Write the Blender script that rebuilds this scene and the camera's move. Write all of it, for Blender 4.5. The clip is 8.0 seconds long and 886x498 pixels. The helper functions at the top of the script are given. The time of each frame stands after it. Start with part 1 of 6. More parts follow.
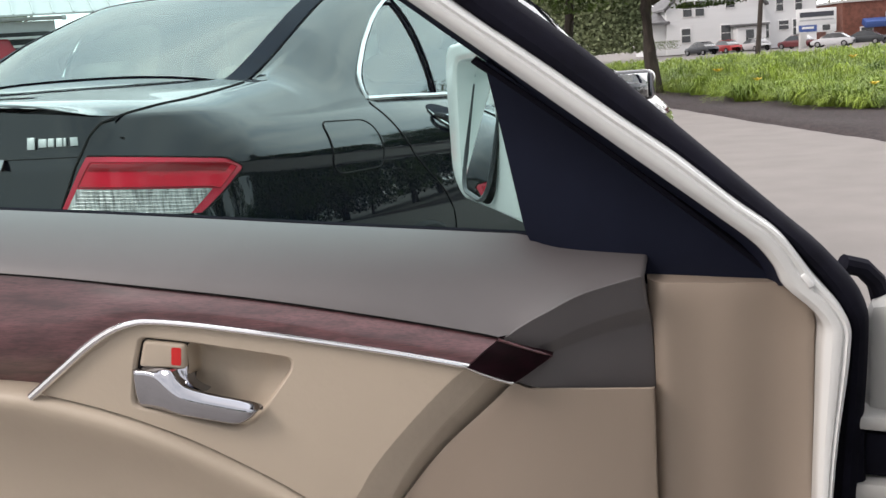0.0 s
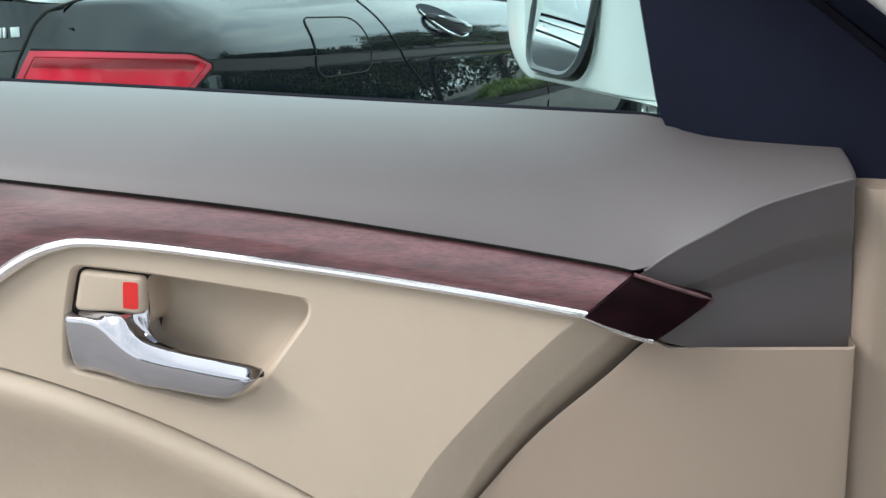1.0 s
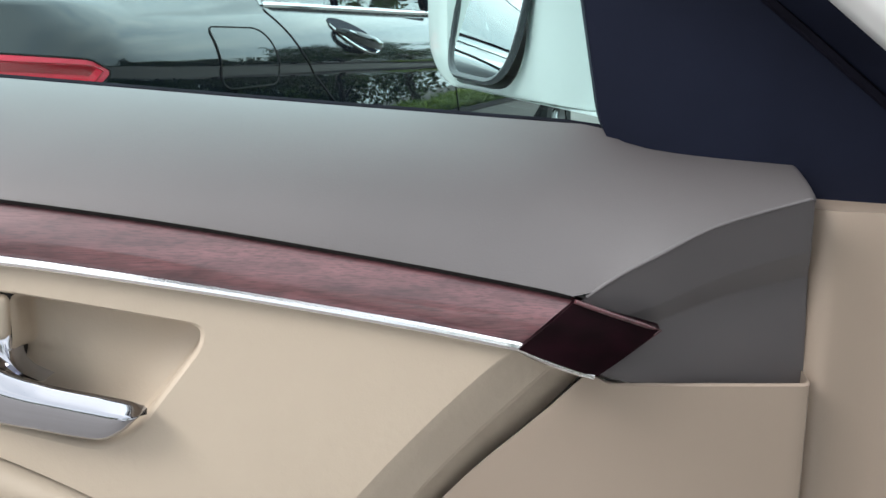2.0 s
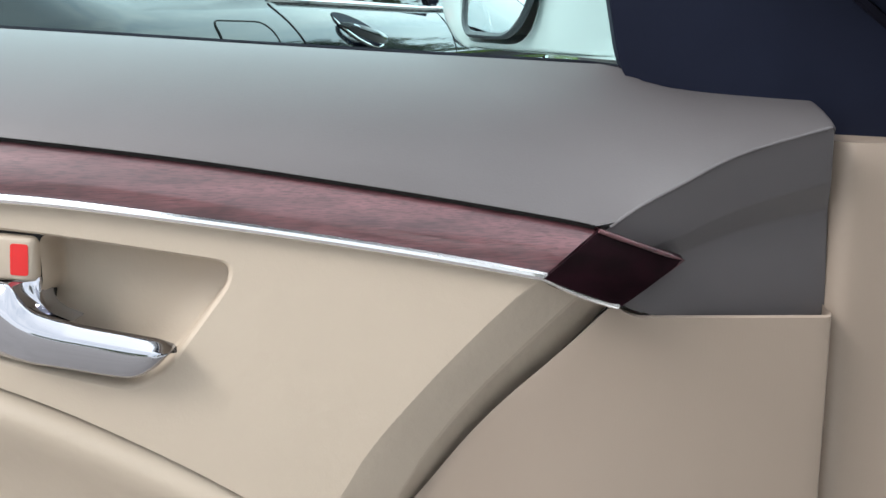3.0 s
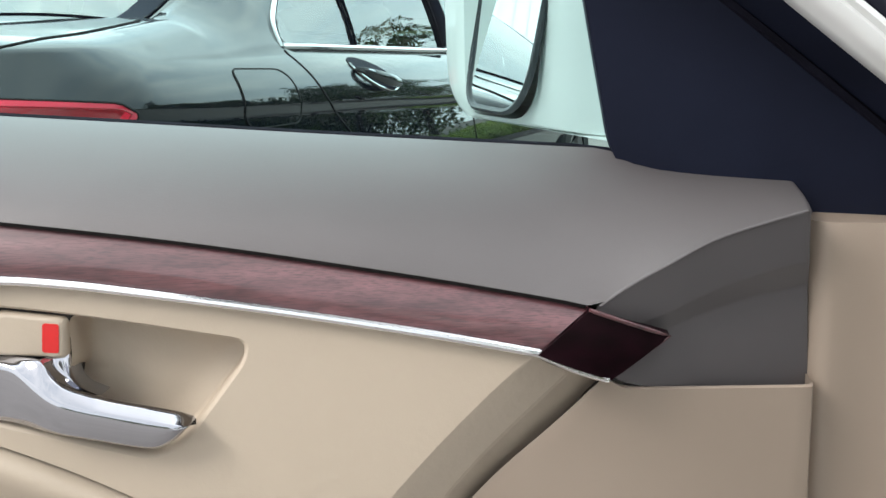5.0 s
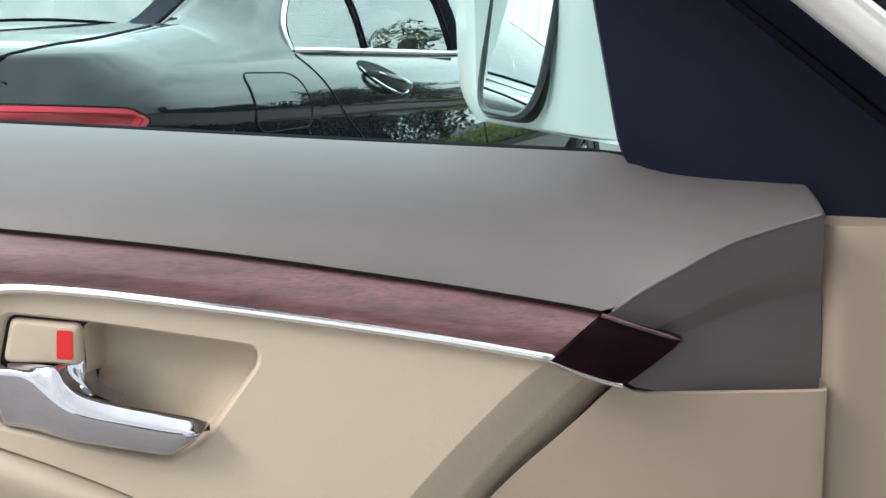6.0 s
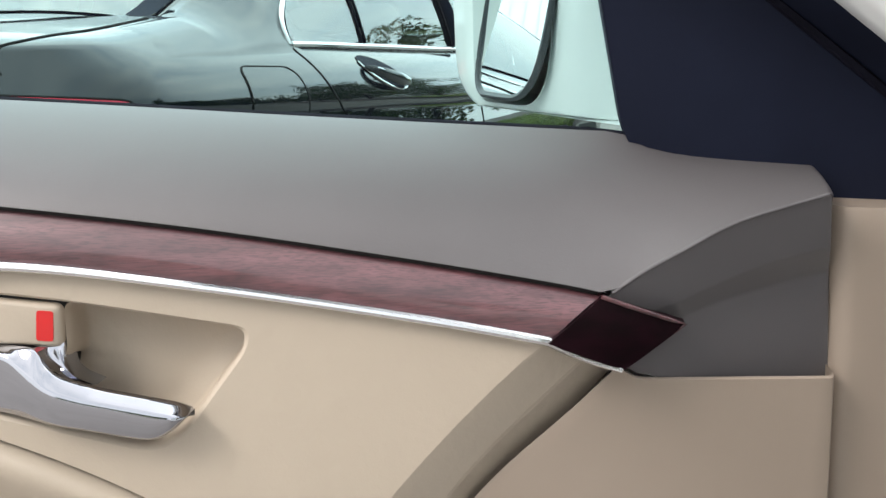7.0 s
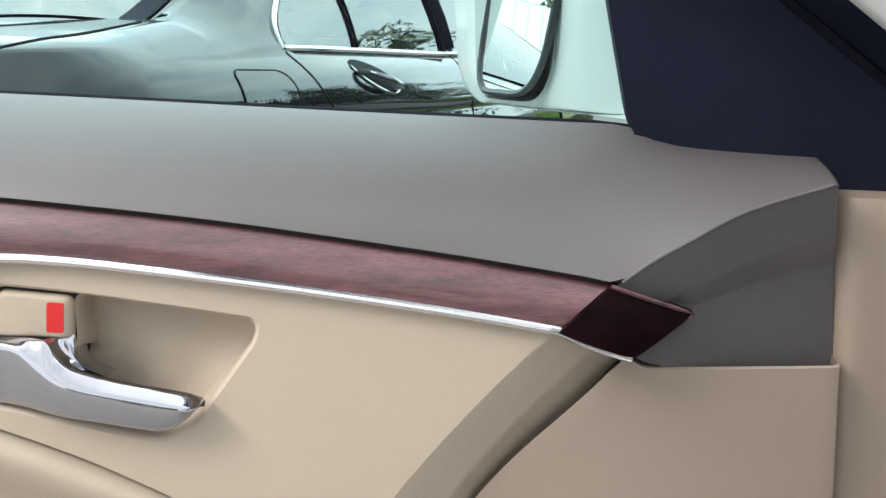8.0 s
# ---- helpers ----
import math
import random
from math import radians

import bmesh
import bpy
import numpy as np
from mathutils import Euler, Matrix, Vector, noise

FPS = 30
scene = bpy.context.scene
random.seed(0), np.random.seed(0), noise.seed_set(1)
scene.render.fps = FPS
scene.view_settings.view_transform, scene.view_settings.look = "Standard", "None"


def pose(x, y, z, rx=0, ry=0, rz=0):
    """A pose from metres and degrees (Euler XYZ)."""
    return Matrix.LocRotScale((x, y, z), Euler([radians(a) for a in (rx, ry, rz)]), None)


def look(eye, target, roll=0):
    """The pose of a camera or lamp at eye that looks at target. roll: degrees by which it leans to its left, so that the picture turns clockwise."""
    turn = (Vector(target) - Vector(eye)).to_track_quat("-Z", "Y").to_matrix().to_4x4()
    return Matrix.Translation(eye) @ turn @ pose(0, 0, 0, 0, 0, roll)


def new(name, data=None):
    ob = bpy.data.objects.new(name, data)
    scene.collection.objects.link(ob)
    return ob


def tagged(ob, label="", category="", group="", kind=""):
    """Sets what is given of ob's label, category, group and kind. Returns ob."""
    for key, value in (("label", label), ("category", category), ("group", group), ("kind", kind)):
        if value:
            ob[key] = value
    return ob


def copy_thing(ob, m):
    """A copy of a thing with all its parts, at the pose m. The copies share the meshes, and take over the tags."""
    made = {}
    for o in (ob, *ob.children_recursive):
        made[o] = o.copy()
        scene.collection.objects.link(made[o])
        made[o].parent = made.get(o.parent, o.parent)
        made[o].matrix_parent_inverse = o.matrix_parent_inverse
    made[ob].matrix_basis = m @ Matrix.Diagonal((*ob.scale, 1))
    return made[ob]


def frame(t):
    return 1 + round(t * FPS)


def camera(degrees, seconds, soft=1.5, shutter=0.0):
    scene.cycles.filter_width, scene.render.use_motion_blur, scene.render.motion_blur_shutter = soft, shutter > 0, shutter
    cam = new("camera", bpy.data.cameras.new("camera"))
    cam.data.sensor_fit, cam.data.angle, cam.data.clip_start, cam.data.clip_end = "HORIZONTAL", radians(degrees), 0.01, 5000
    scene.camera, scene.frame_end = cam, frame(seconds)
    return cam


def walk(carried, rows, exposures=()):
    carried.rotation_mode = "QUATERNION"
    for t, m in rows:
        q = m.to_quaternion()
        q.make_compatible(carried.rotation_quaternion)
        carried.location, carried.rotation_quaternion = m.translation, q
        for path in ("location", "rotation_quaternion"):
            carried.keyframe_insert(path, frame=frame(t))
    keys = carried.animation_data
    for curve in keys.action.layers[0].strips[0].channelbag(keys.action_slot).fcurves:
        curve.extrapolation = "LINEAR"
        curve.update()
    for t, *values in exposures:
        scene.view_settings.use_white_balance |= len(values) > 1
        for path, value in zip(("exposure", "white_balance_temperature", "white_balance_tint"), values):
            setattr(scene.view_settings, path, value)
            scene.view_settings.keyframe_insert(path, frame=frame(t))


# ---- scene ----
from mathutils import bvhtree

cam = camera(46.0, 8.0)
PATH = [
    (0, (0.0130, 0.0670, 1.0810), (-0.0030, 2.0350, 0.7230), -4.10),
    (0.1, (-0.0034, 0.1024, 1.0680), (-0.0290, 2.0704, 0.7126), -4.66),
    (0.2, (-0.0198, 0.1378, 1.0540), (-0.0740, 2.1058, 0.6992), -4.52),
    (0.3, (-0.0212, 0.1662, 1.0430), (-0.1090, 2.1302, 0.6738), -4.68),
    (0.4, (-0.0236, 0.1946, 1.0320), (-0.1280, 2.1516, 0.6344), -4.54),
    (0.5, (-0.0250, 0.2220, 1.0210), (-0.1240, 2.1680, 0.5680), -5.10),
    (0.6, (-0.0240, 0.2464, 1.0188), (-0.1122, 2.1866, 0.5400), -5.20),
    (0.7, (-0.0290, 0.2688, 1.0176), (-0.1004, 2.2032, 0.5130), -5.20),
    (0.8, (-0.0350, 0.2912, 1.0164), (-0.0846, 2.2238, 0.5010), -5.10),
    (0.9, (-0.0460, 0.3156, 1.0162), (-0.0518, 2.2464, 0.4930), -4.00),
    (1, (-0.0570, 0.3400, 1.0160), (-0.0180, 2.2750, 0.5120), -3.20),
    (1.1, (-0.0722, 0.3540, 1.0112), (-0.0036, 2.2980, 0.5458), -2.18),
    (1.2, (-0.0874, 0.3690, 1.0074), (0.0248, 2.3090, 0.5366), -1.26),
    (1.3, (-0.0896, 0.3780, 0.9996), (0.0372, 2.3170, 0.5254), -0.34),
    (1.4, (-0.0848, 0.3830, 0.9988), (0.0466, 2.3200, 0.5172), -0.02),
    (1.5, (-0.0790, 0.3890, 0.9980), (0.0760, 2.3260, 0.5240), 0.40),
    (1.6, (-0.0685, 0.3965, 1.0025), (0.1060, 2.3330, 0.5335), -0.20),
    (1.7, (-0.0590, 0.4040, 1.0070), (0.1400, 2.3380, 0.5370), -0.60),
    (2.8, (-0.0700, 0.3910, 0.9690), (0.1650, 2.3200, 0.4970), -1.20),
    (2.9, (-0.0710, 0.3910, 0.9705), (0.1450, 2.3205, 0.4920), -1.20),
    (3, (-0.0710, 0.3910, 0.9720), (0.1420, 2.3240, 0.5070), -2.00),
    (3.2, (-0.0710, 0.3896, 0.9726), (0.1204, 2.3280, 0.5190), -2.16),
    (3.5, (-0.0710, 0.3880, 0.9730), (0.1450, 2.3250, 0.5230), -2.20),
    (3.7, (-0.0696, 0.3830, 0.9764), (0.1510, 2.3230, 0.5406), -2.00),
    (4, (-0.0690, 0.3760, 0.9820), (0.1300, 2.3190, 0.5480), -2.10),
    (4.3, (-0.0660, 0.3726, 0.9874), (0.1114, 2.3130, 0.5370), -2.40),
    (4.5, (-0.0640, 0.3700, 0.9910), (0.1260, 2.3150, 0.5650), -2.30),
    (4.7, (-0.0650, 0.3630, 0.9980), (0.1230, 2.3120, 0.5910), -2.40),
    (6, (-0.0660, 0.3630, 1.0020), (0.0970, 2.3160, 0.6030), -2.90),
    (6.2, (-0.0670, 0.3650, 0.9986), (0.0860, 2.3214, 0.6108), -2.84),
    (6.5, (-0.0680, 0.3670, 0.9920), (0.0970, 2.3210, 0.5960), -2.70),
    (6.7, (-0.0660, 0.3720, 0.9910), (0.0836, 2.3270, 0.5960), -2.62),
    (7, (-0.0630, 0.3780, 0.9890), (0.1020, 2.3310, 0.5900), -2.60),
    (7.3, (-0.0630, 0.3780, 0.9874), (0.1206, 2.3274, 0.5836), -2.46),
    (7.5, (-0.0630, 0.3780, 0.9870), (0.1250, 2.3280, 0.5890), -2.50),
    (7.8, (-0.0686, 0.3760, 0.9846), (0.1116, 2.3296, 0.5964), -2.60),
    (8, (-0.0730, 0.3750, 0.9830), (0.1130, 2.3280, 0.5950), -2.60),
]
exposure_rows = [(0.0, -0.76, 6700, 16), (0.4, -0.70, 6750, 17), (0.6, -0.57, 6600, 15), (0.8, -0.36, 6300, 11), (1.0, -0.25, 6300, 10), (1.5, -0.22, 6350, 10), (3.0, -0.13, 6200, 10), (4.5, -0.20, 6400, 10), (6.5, -0.23, 6500, 11), (8.0, -0.21, 6450, 11)]
walk(cam, [(t, look(eye, target, roll)) for t, eye, target, roll in PATH], exposure_rows)

# ---- sky and sun ----
SUN_ELEV, SUN_AZ = 42.0, 246.0
world = bpy.data.worlds.new("sky")
scene.world = world
world.use_nodes = True
wt = world.node_tree
wt.nodes.clear()
w_out = wt.nodes.new("ShaderNodeOutputWorld")
w_bg = wt.nodes.new("ShaderNodeBackground")
w_sky = wt.nodes.new("ShaderNodeTexSky")
w_sky.sky_type, w_sky.sun_disc = "NISHITA", False
w_sky.sun_elevation, w_sky.sun_rotation = radians(SUN_ELEV), radians(SUN_AZ)
w_sky.dust_density = 4.0
w_co = wt.nodes.new("ShaderNodeTexCoord")
w_map = wt.nodes.new("ShaderNodeMapping")
w_map.inputs["Scale"].default_value = (1.6, 1.6, 4.0)
w_noise = wt.nodes.new("ShaderNodeTexNoise")
w_noise.inputs["Scale"].default_value = 1.7
w_noise.inputs["Detail"].default_value = 6.0
w_noise.inputs["Roughness"].default_value = 0.58
w_ramp = wt.nodes.new("ShaderNodeValToRGB")
w_ramp.color_ramp.elements[0].position, w_ramp.color_ramp.elements[0].color = 0.30, (0.62, 0.68, 0.73, 1)
w_ramp.color_ramp.elements[1].position, w_ramp.color_ramp.elements[1].color = 0.68, (1.0, 1.0, 0.98, 1)
# the sky is made brighter ahead, added to lift the saloon's reflections
w_dot = wt.nodes.new("ShaderNodeVectorMath")
w_dot.operation = "DOT_PRODUCT"
w_dot.inputs[1].default_value = (0.22, 0.84, 0.50)
w_bright = wt.nodes.new("ShaderNodeMapRange")
w_bright.interpolation_type = "SMOOTHSTEP"
w_bright.inputs[1].default_value, w_bright.inputs[2].default_value = 0.1, 0.85
w_bright.inputs[3].default_value, w_bright.inputs[4].default_value = 16.0, 46.0
w_mul = wt.nodes.new("ShaderNodeVectorMath")
w_mul.operation = "SCALE"
w_mix = wt.nodes.new("ShaderNodeMix")
w_mix.data_type = "RGBA"
w_mix.inputs[0].default_value = 0.82
w_bg.inputs["Strength"].default_value = 0.15
wt.links.new(w_co.outputs["Generated"], w_map.inputs["Vector"])
wt.links.new(w_map.outputs["Vector"], w_noise.inputs["Vector"])
wt.links.new(w_noise.outputs["Fac"], w_ramp.inputs["Fac"])
wt.links.new(w_sky.outputs["Color"], w_mix.inputs[6])
wt.links.new(w_co.outputs["Generated"], w_dot.inputs[0])
wt.links.new(w_dot.outputs["Value"], w_bright.inputs[0])
wt.links.new(w_ramp.outputs["Color"], w_mul.inputs[0])
wt.links.new(w_bright.outputs[0], w_mul.inputs[3])
wt.links.new(w_mul.outputs["Vector"], w_mix.inputs[7])
wt.links.new(w_mix.outputs[2], w_bg.inputs["Color"])
wt.links.new(w_bg.outputs["Background"], w_out.inputs["Surface"])

sun = new("sun", bpy.data.lights.new("sun", "SUN"))
sun.data.energy, sun.data.angle, sun.data.color = 3.1, radians(22), (1.0, 0.96, 0.91)
se, sa = radians(SUN_ELEV), radians(SUN_AZ)
sun.matrix_world = look((0, 0, 0), (-math.cos(se) * math.sin(sa), -math.cos(se) * math.cos(sa), -math.sin(se)))


# ---- materials ----
def mat(name, color, rough=0.5, metal=0.0, coat=0.0, vary=0.0, vary_scale=8.0, bump=0.0, bump_scale=400.0, spec=0.5,
        color2=None, stretch=(1, 1, 1), bump2=0.0, bump2_scale=20.0, random_value=0.0):
    """A surface with two scales of variation: broad tone (vary) and fine relief (bump)."""
    m = bpy.data.materials.new(name)
    m.use_nodes = True
    nt = m.node_tree
    b = nt.nodes["Principled BSDF"]
    b.inputs["Base Color"].default_value = (*color, 1)
    b.inputs["Roughness"].default_value = rough
    b.inputs["Metallic"].default_value = metal
    b.inputs["Coat Weight"].default_value = coat
    b.inputs["Coat Roughness"].default_value = 0.03
    b.inputs["Specular IOR Level"].default_value = spec
    co = nt.nodes.new("ShaderNodeTexCoord")
    mp = nt.nodes.new("ShaderNodeMapping")
    mp.inputs["Scale"].default_value = stretch
    nt.links.new(co.outputs["Object"], mp.inputs["Vector"])
    if vary or color2:
        n = nt.nodes.new("ShaderNodeTexNoise")
        n.inputs["Scale"].default_value, n.inputs["Detail"].default_value = vary_scale, 6
        nt.links.new(mp.outputs["Vector"], n.inputs["Vector"])
        r = nt.nodes.new("ShaderNodeValToRGB")
        lo = [c * (1 - vary) for c in color]
        hi = list(color2) if color2 else [min(1, c * (1 + vary)) for c in color]
        r.color_ramp.elements[0].position, r.color_ramp.elements[0].color = 0.33, (*lo, 1)
        r.color_ramp.elements[1].position, r.color_ramp.elements[1].color = 0.67, (*hi, 1)
        nt.links.new(n.outputs["Fac"], r.inputs["Fac"])
        last = r.outputs["Color"]
        if random_value:
            oi = nt.nodes.new("ShaderNodeNewGeometry")
            hs = nt.nodes.new("ShaderNodeHueSaturation")
            mr = nt.nodes.new("ShaderNodeMapRange")
            mr.inputs[3].default_value, mr.inputs[4].default_value = 1 - random_value, 1 + random_value
            nt.links.new(oi.outputs["Random Per Island"], mr.inputs[0])
            nt.links.new(mr.outputs[0], hs.inputs["Value"])
            nt.links.new(last, hs.inputs["Color"])
            last = hs.outputs["Color"]
        nt.links.new(last, b.inputs["Base Color"])
    height = None
    for amount, scale in ((bump, bump_scale), (bump2, bump2_scale)):
        if amount:
            n2 = nt.nodes.new("ShaderNodeTexNoise")
            n2.inputs["Scale"].default_value, n2.inputs["Detail"].default_value = scale, 3
            nt.links.new(mp.outputs["Vector"], n2.inputs["Vector"])
            bp = nt.nodes.new("ShaderNodeBump")
            bp.inputs["Strength"].default_value = amount
            bp.inputs["Distance"].default_value = 0.5 / scale
            nt.links.new(n2.outputs["Fac"], bp.inputs["Height"])
            if height:
                nt.links.new(height, bp.inputs["Normal"])
            height = bp.outputs["Normal"]
    if height:
        nt.links.new(height, b.inputs["Normal"])
    return m


def glass_mat(name, tint, gloss_rough=0.0, ior=1.5):
    """Thin tinted pane: light goes straight through, with a Fresnel gloss on top."""
    m = bpy.data.materials.new(name)
    m.use_nodes = True
    nt = m.node_tree
    nt.nodes.clear()
    out = nt.nodes.new("ShaderNodeOutputMaterial")
    tr = nt.nodes.new("ShaderNodeBsdfTransparent")
    tr.inputs["Color"].default_value = (*tint, 1)
    gl = nt.nodes.new("ShaderNodeBsdfGlossy")
    gl.inputs["Roughness"].default_value = gloss_rough
    fr = nt.nodes.new("ShaderNodeFresnel")
    fr.inputs["IOR"].default_value = ior
    mx = nt.nodes.new("ShaderNodeMixShader")
    nt.links.new(fr.outputs["Fac"], mx.inputs["Fac"])
    nt.links.new(tr.outputs["BSDF"], mx.inputs[1])
    nt.links.new(gl.outputs["BSDF"], mx.inputs[2])
    nt.links.new(mx.outputs["Shader"], out.inputs["Surface"])
    return m


BEIGE = mat("beige_vinyl", (0.475, 0.400, 0.316), 0.5, vary=0.035, vary_scale=9, bump=0.16, bump_scale=1300, bump2=0.10, bump2_scale=120)
BEIGE_CAP = mat("beige_plastic", (0.365, 0.293, 0.235), 0.42, vary=0.05, vary_scale=7, stretch=(1, 1, 0.25), bump=0.08, bump_scale=1100)
GREY = mat("grey_soft_vinyl", (0.117, 0.108, 0.110), 0.48, vary=0.06, vary_scale=10, bump=0.16, bump_scale=1200, spec=0.6)
WOOD = mat("mahogany_veneer", (0.086, 0.028, 0.034), 0.42, coat=1.0, vary=0.28, vary_scale=120, color2=(0.165, 0.064, 0.072),
           stretch=(0.16, 1, 1.0), bump=0.05, bump_scale=700)
WOOD.node_tree.nodes["Principled BSDF"].inputs["Coat Roughness"].default_value = 0.10


def grain(m, dark):
    """Fine dark pores along the veneer, over the broad figure."""
    nt = m.node_tree
    b = nt.nodes["Principled BSDF"]
    base = b.inputs["Base Color"].links[0].from_socket
    co = nt.nodes.new("ShaderNodeTexCoord")
    last = base
    for stretch, scale, lo, hi, amount in (((0.07, 1, 1), 1700, 0.46, 0.66, 0.46), ((0.14, 1, 1), 650, 0.50, 0.68, 0.34)):
        mp = nt.nodes.new("ShaderNodeMapping")
        mp.inputs["Scale"].default_value = stretch
        mp.inputs["Rotation"].default_value = (0, radians(-7), 0)
        n = nt.nodes.new("ShaderNodeTexNoise")
        n.inputs["Scale"].default_value, n.inputs["Detail"].default_value, n.inputs["Distortion"].default_value = scale, 4, 0.4
        r = nt.nodes.new("ShaderNodeMapRange")
        r.inputs[1].default_value, r.inputs[2].default_value, r.inputs[4].default_value = lo, hi, amount
        mx = nt.nodes.new("ShaderNodeMix")
        mx.data_type = "RGBA"
        mx.inputs[7].default_value = (*dark, 1)
        nt.links.new(co.outputs["Object"], mp.inputs["Vector"])
        nt.links.new(mp.outputs["Vector"], n.inputs["Vector"])
        nt.links.new(n.outputs["Fac"], r.inputs[0])
        nt.links.new(r.outputs[0], mx.inputs[0])
        nt.links.new(last, mx.inputs[6])
        last = mx.outputs[2]
    nt.links.new(last, b.inputs["Base Color"])


grain(WOOD, (0.016, 0.006, 0.010))
# darkened copy of the veneer: the end's dark reflection is in the colour
WOOD_SHADED = mat("mahogany_end_shaded", (0.0075, 0.0014, 0.0032), 0.40, coat=0.05, spec=0.14, vary=0.4, vary_scale=30, stretch=(1.5, 6, 6))
CHROME = mat("chrome", (0.44, 0.45, 0.49), 0.07, metal=1.0, vary=0.03, vary_scale=40)
SATIN = mat("satin_chrome", (0.76, 0.76, 0.77), 0.18, metal=1.0, vary=0.03, vary_scale=40)
BLACK = mat("black_plastic", (0.0105, 0.0132, 0.0270), 0.62, vary=0.2, vary_scale=9, bump=0.06, bump_scale=900, spec=0.12)
RUBBER = mat("black_rubber", (0.006, 0.006, 0.012), 0.8, vary=0.25, vary_scale=40, bump=0.3, bump_scale=800, spec=0.12)
GAP = mat("shadow_gap_black", (0.006, 0.005, 0.005), 0.8, vary=0.1)
WHITE = mat("white_car_paint", (0.79, 0.80, 0.79), 0.3, coat=0.8, vary=0.02, vary_scale=5)
# white jamb with its shade put into the grey; the gutter's own grey too
JAMB = mat("shaded_white_jamb_gutter_grey", (0.40, 0.40, 0.385), 0.55, vary=0.10, vary_scale=12)
RED_TAG = mat("red_marker", (0.62, 0.018, 0.018), 0.45, vary=0.05, vary_scale=60)
SIDE_GLASS = glass_mat("green_side_glass", (0.485, 0.660, 0.645), 0.0, 1.22)
CAR_GLASS = glass_mat("dark_car_glass", (0.84, 0.95, 0.90), 0.0, 3.3)
MIRROR = mat("mirror_silver", (0.90, 0.93, 0.93), 0.01, metal=1.0)
PAINT = mat("dark_green_black_paint", (0.0036, 0.0054, 0.0108), 0.35, coat=1.0, vary=0.12, vary_scale=3, spec=0.02)
PAINT.node_tree.nodes["Principled BSDF"].inputs["Coat IOR"].default_value = 1.78
PAINT.node_tree.nodes["Principled BSDF"].inputs["Coat Roughness"].default_value = 0.015
LAMP_RED = mat("red_lamp_lens", (0.98, 0.018, 0.050), 0.2, coat=0.45, vary=0.18, vary_scale=14)
LAMP_RIM = mat("pink_red_lamp_rim", (0.74, 0.032, 0.070), 0.25, coat=0.4, vary=0.1)
LAMP_EDGE = mat("dark_red_lamp_band", (0.36, 0.006, 0.016), 0.2, coat=0.6, vary=0.1)
LAMP_CLEAR = mat("clear_lamp_lens", (0.60, 0.58, 0.57), 0.15, metal=0.5, coat=1.0, vary=0.55, vary_scale=50, stretch=(3, 3, 0.4), bump=0.4, bump_scale=120)
MIRROR_LIP = mat("grey_mirror_lip", (0.05, 0.052, 0.06), 0.5, vary=0.05, vary_scale=20)
BADGE = mat("silver_badge", (0.78, 0.79, 0.79), 0.35, metal=0.3, vary=0.04)
TYRE = mat("tyre_rubber", (0.012, 0.012, 0.013), 0.8, vary=0.2, vary_scale=30)
ALLOY = mat("alloy_wheel", (0.45, 0.45, 0.46), 0.3, metal=0.9, vary=0.05)
SEAT = mat("seat_leather_beige", (0.42, 0.39, 0.32), 0.5, vary=0.06, vary_scale=8, bump=0.1, bump_scale=300)
TRIM_DARK = mat("dark_cabin_trim", (0.03, 0.032, 0.034), 0.7, vary=0.15, vary_scale=8)
ASPHALT = mat("worn_asphalt", (0.205, 0.188, 0.176), 0.88, vary=0.06, vary_scale=2.2, bump=0.22, bump_scale=160, spec=0.25)
MULCH = mat("dark_mulch", (0.024, 0.015, 0.0145), 0.95, vary=0.6, vary_scale=14, bump=1.0, bump_scale=35)
LILY = mat("daylily_leaf", (0.115, 0.215, 0.020), 0.6, vary=0.35, vary_scale=1.3, color2=(0.34, 0.46, 0.045), random_value=0.40)
FLOWER = mat("orange_petal", (0.92, 0.60, 0.05), 0.5, vary=0.15, vary_scale=20)
BARK = mat("tree_bark", (0.045, 0.036, 0.030), 0.9, vary=0.4, vary_scale=9, bump=0.7, bump_scale=25, stretch=(1, 1, 0.3))
# leaf colour paled, with the haze of distance mixed into it
LEAF_FAR_HAZED = mat("far_leaf_hazed", (0.17, 0.215, 0.115), 0.6, vary=0.25, vary_scale=0.18, color2=(0.28, 0.32, 0.18), random_value=0.22, spec=0.1)
LEAF = mat("tree_leaf", (0.045, 0.075, 0.022), 0.55, vary=0.3, vary_scale=0.8, color2=(0.10, 0.15, 0.04), random_value=0.4, spec=0.15)
HOUSE = mat("white_clapboard", (0.70, 0.71, 0.72), 0.6, vary=0.05, vary_scale=0.6, bump=0.2, bump_scale=5, stretch=(0.1, 0.1, 1))
ROOF = mat("grey_shingle", (0.14, 0.14, 0.145), 0.85, vary=0.2, vary_scale=2, bump=0.4, bump_scale=6)
BRICK = mat("red_brick_far", (0.17, 0.065, 0.045), 0.85, vary=0.25, vary_scale=3, bump=0.3, bump_scale=8)
PANE = mat("dark_window_pane", (0.03, 0.035, 0.04), 0.08, coat=0.5, vary=0.3, vary_scale=0.6)
SIGN_WHITE = mat("sign_white", (0.75, 0.76, 0.76), 0.5, vary=0.03)
SIGN_DARK = mat("sign_lettering_dark", (0.05, 0.055, 0.07), 0.6, vary=0.05)
SIGN_BLUE = mat("sign_blue", (0.05, 0.10, 0.30), 0.5, vary=0.05)
CONCRETE = mat("pale_concrete", (0.50, 0.50, 0.49), 0.8, vary=0.1, vary_scale=1.2, bump=0.2, bump_scale=30)


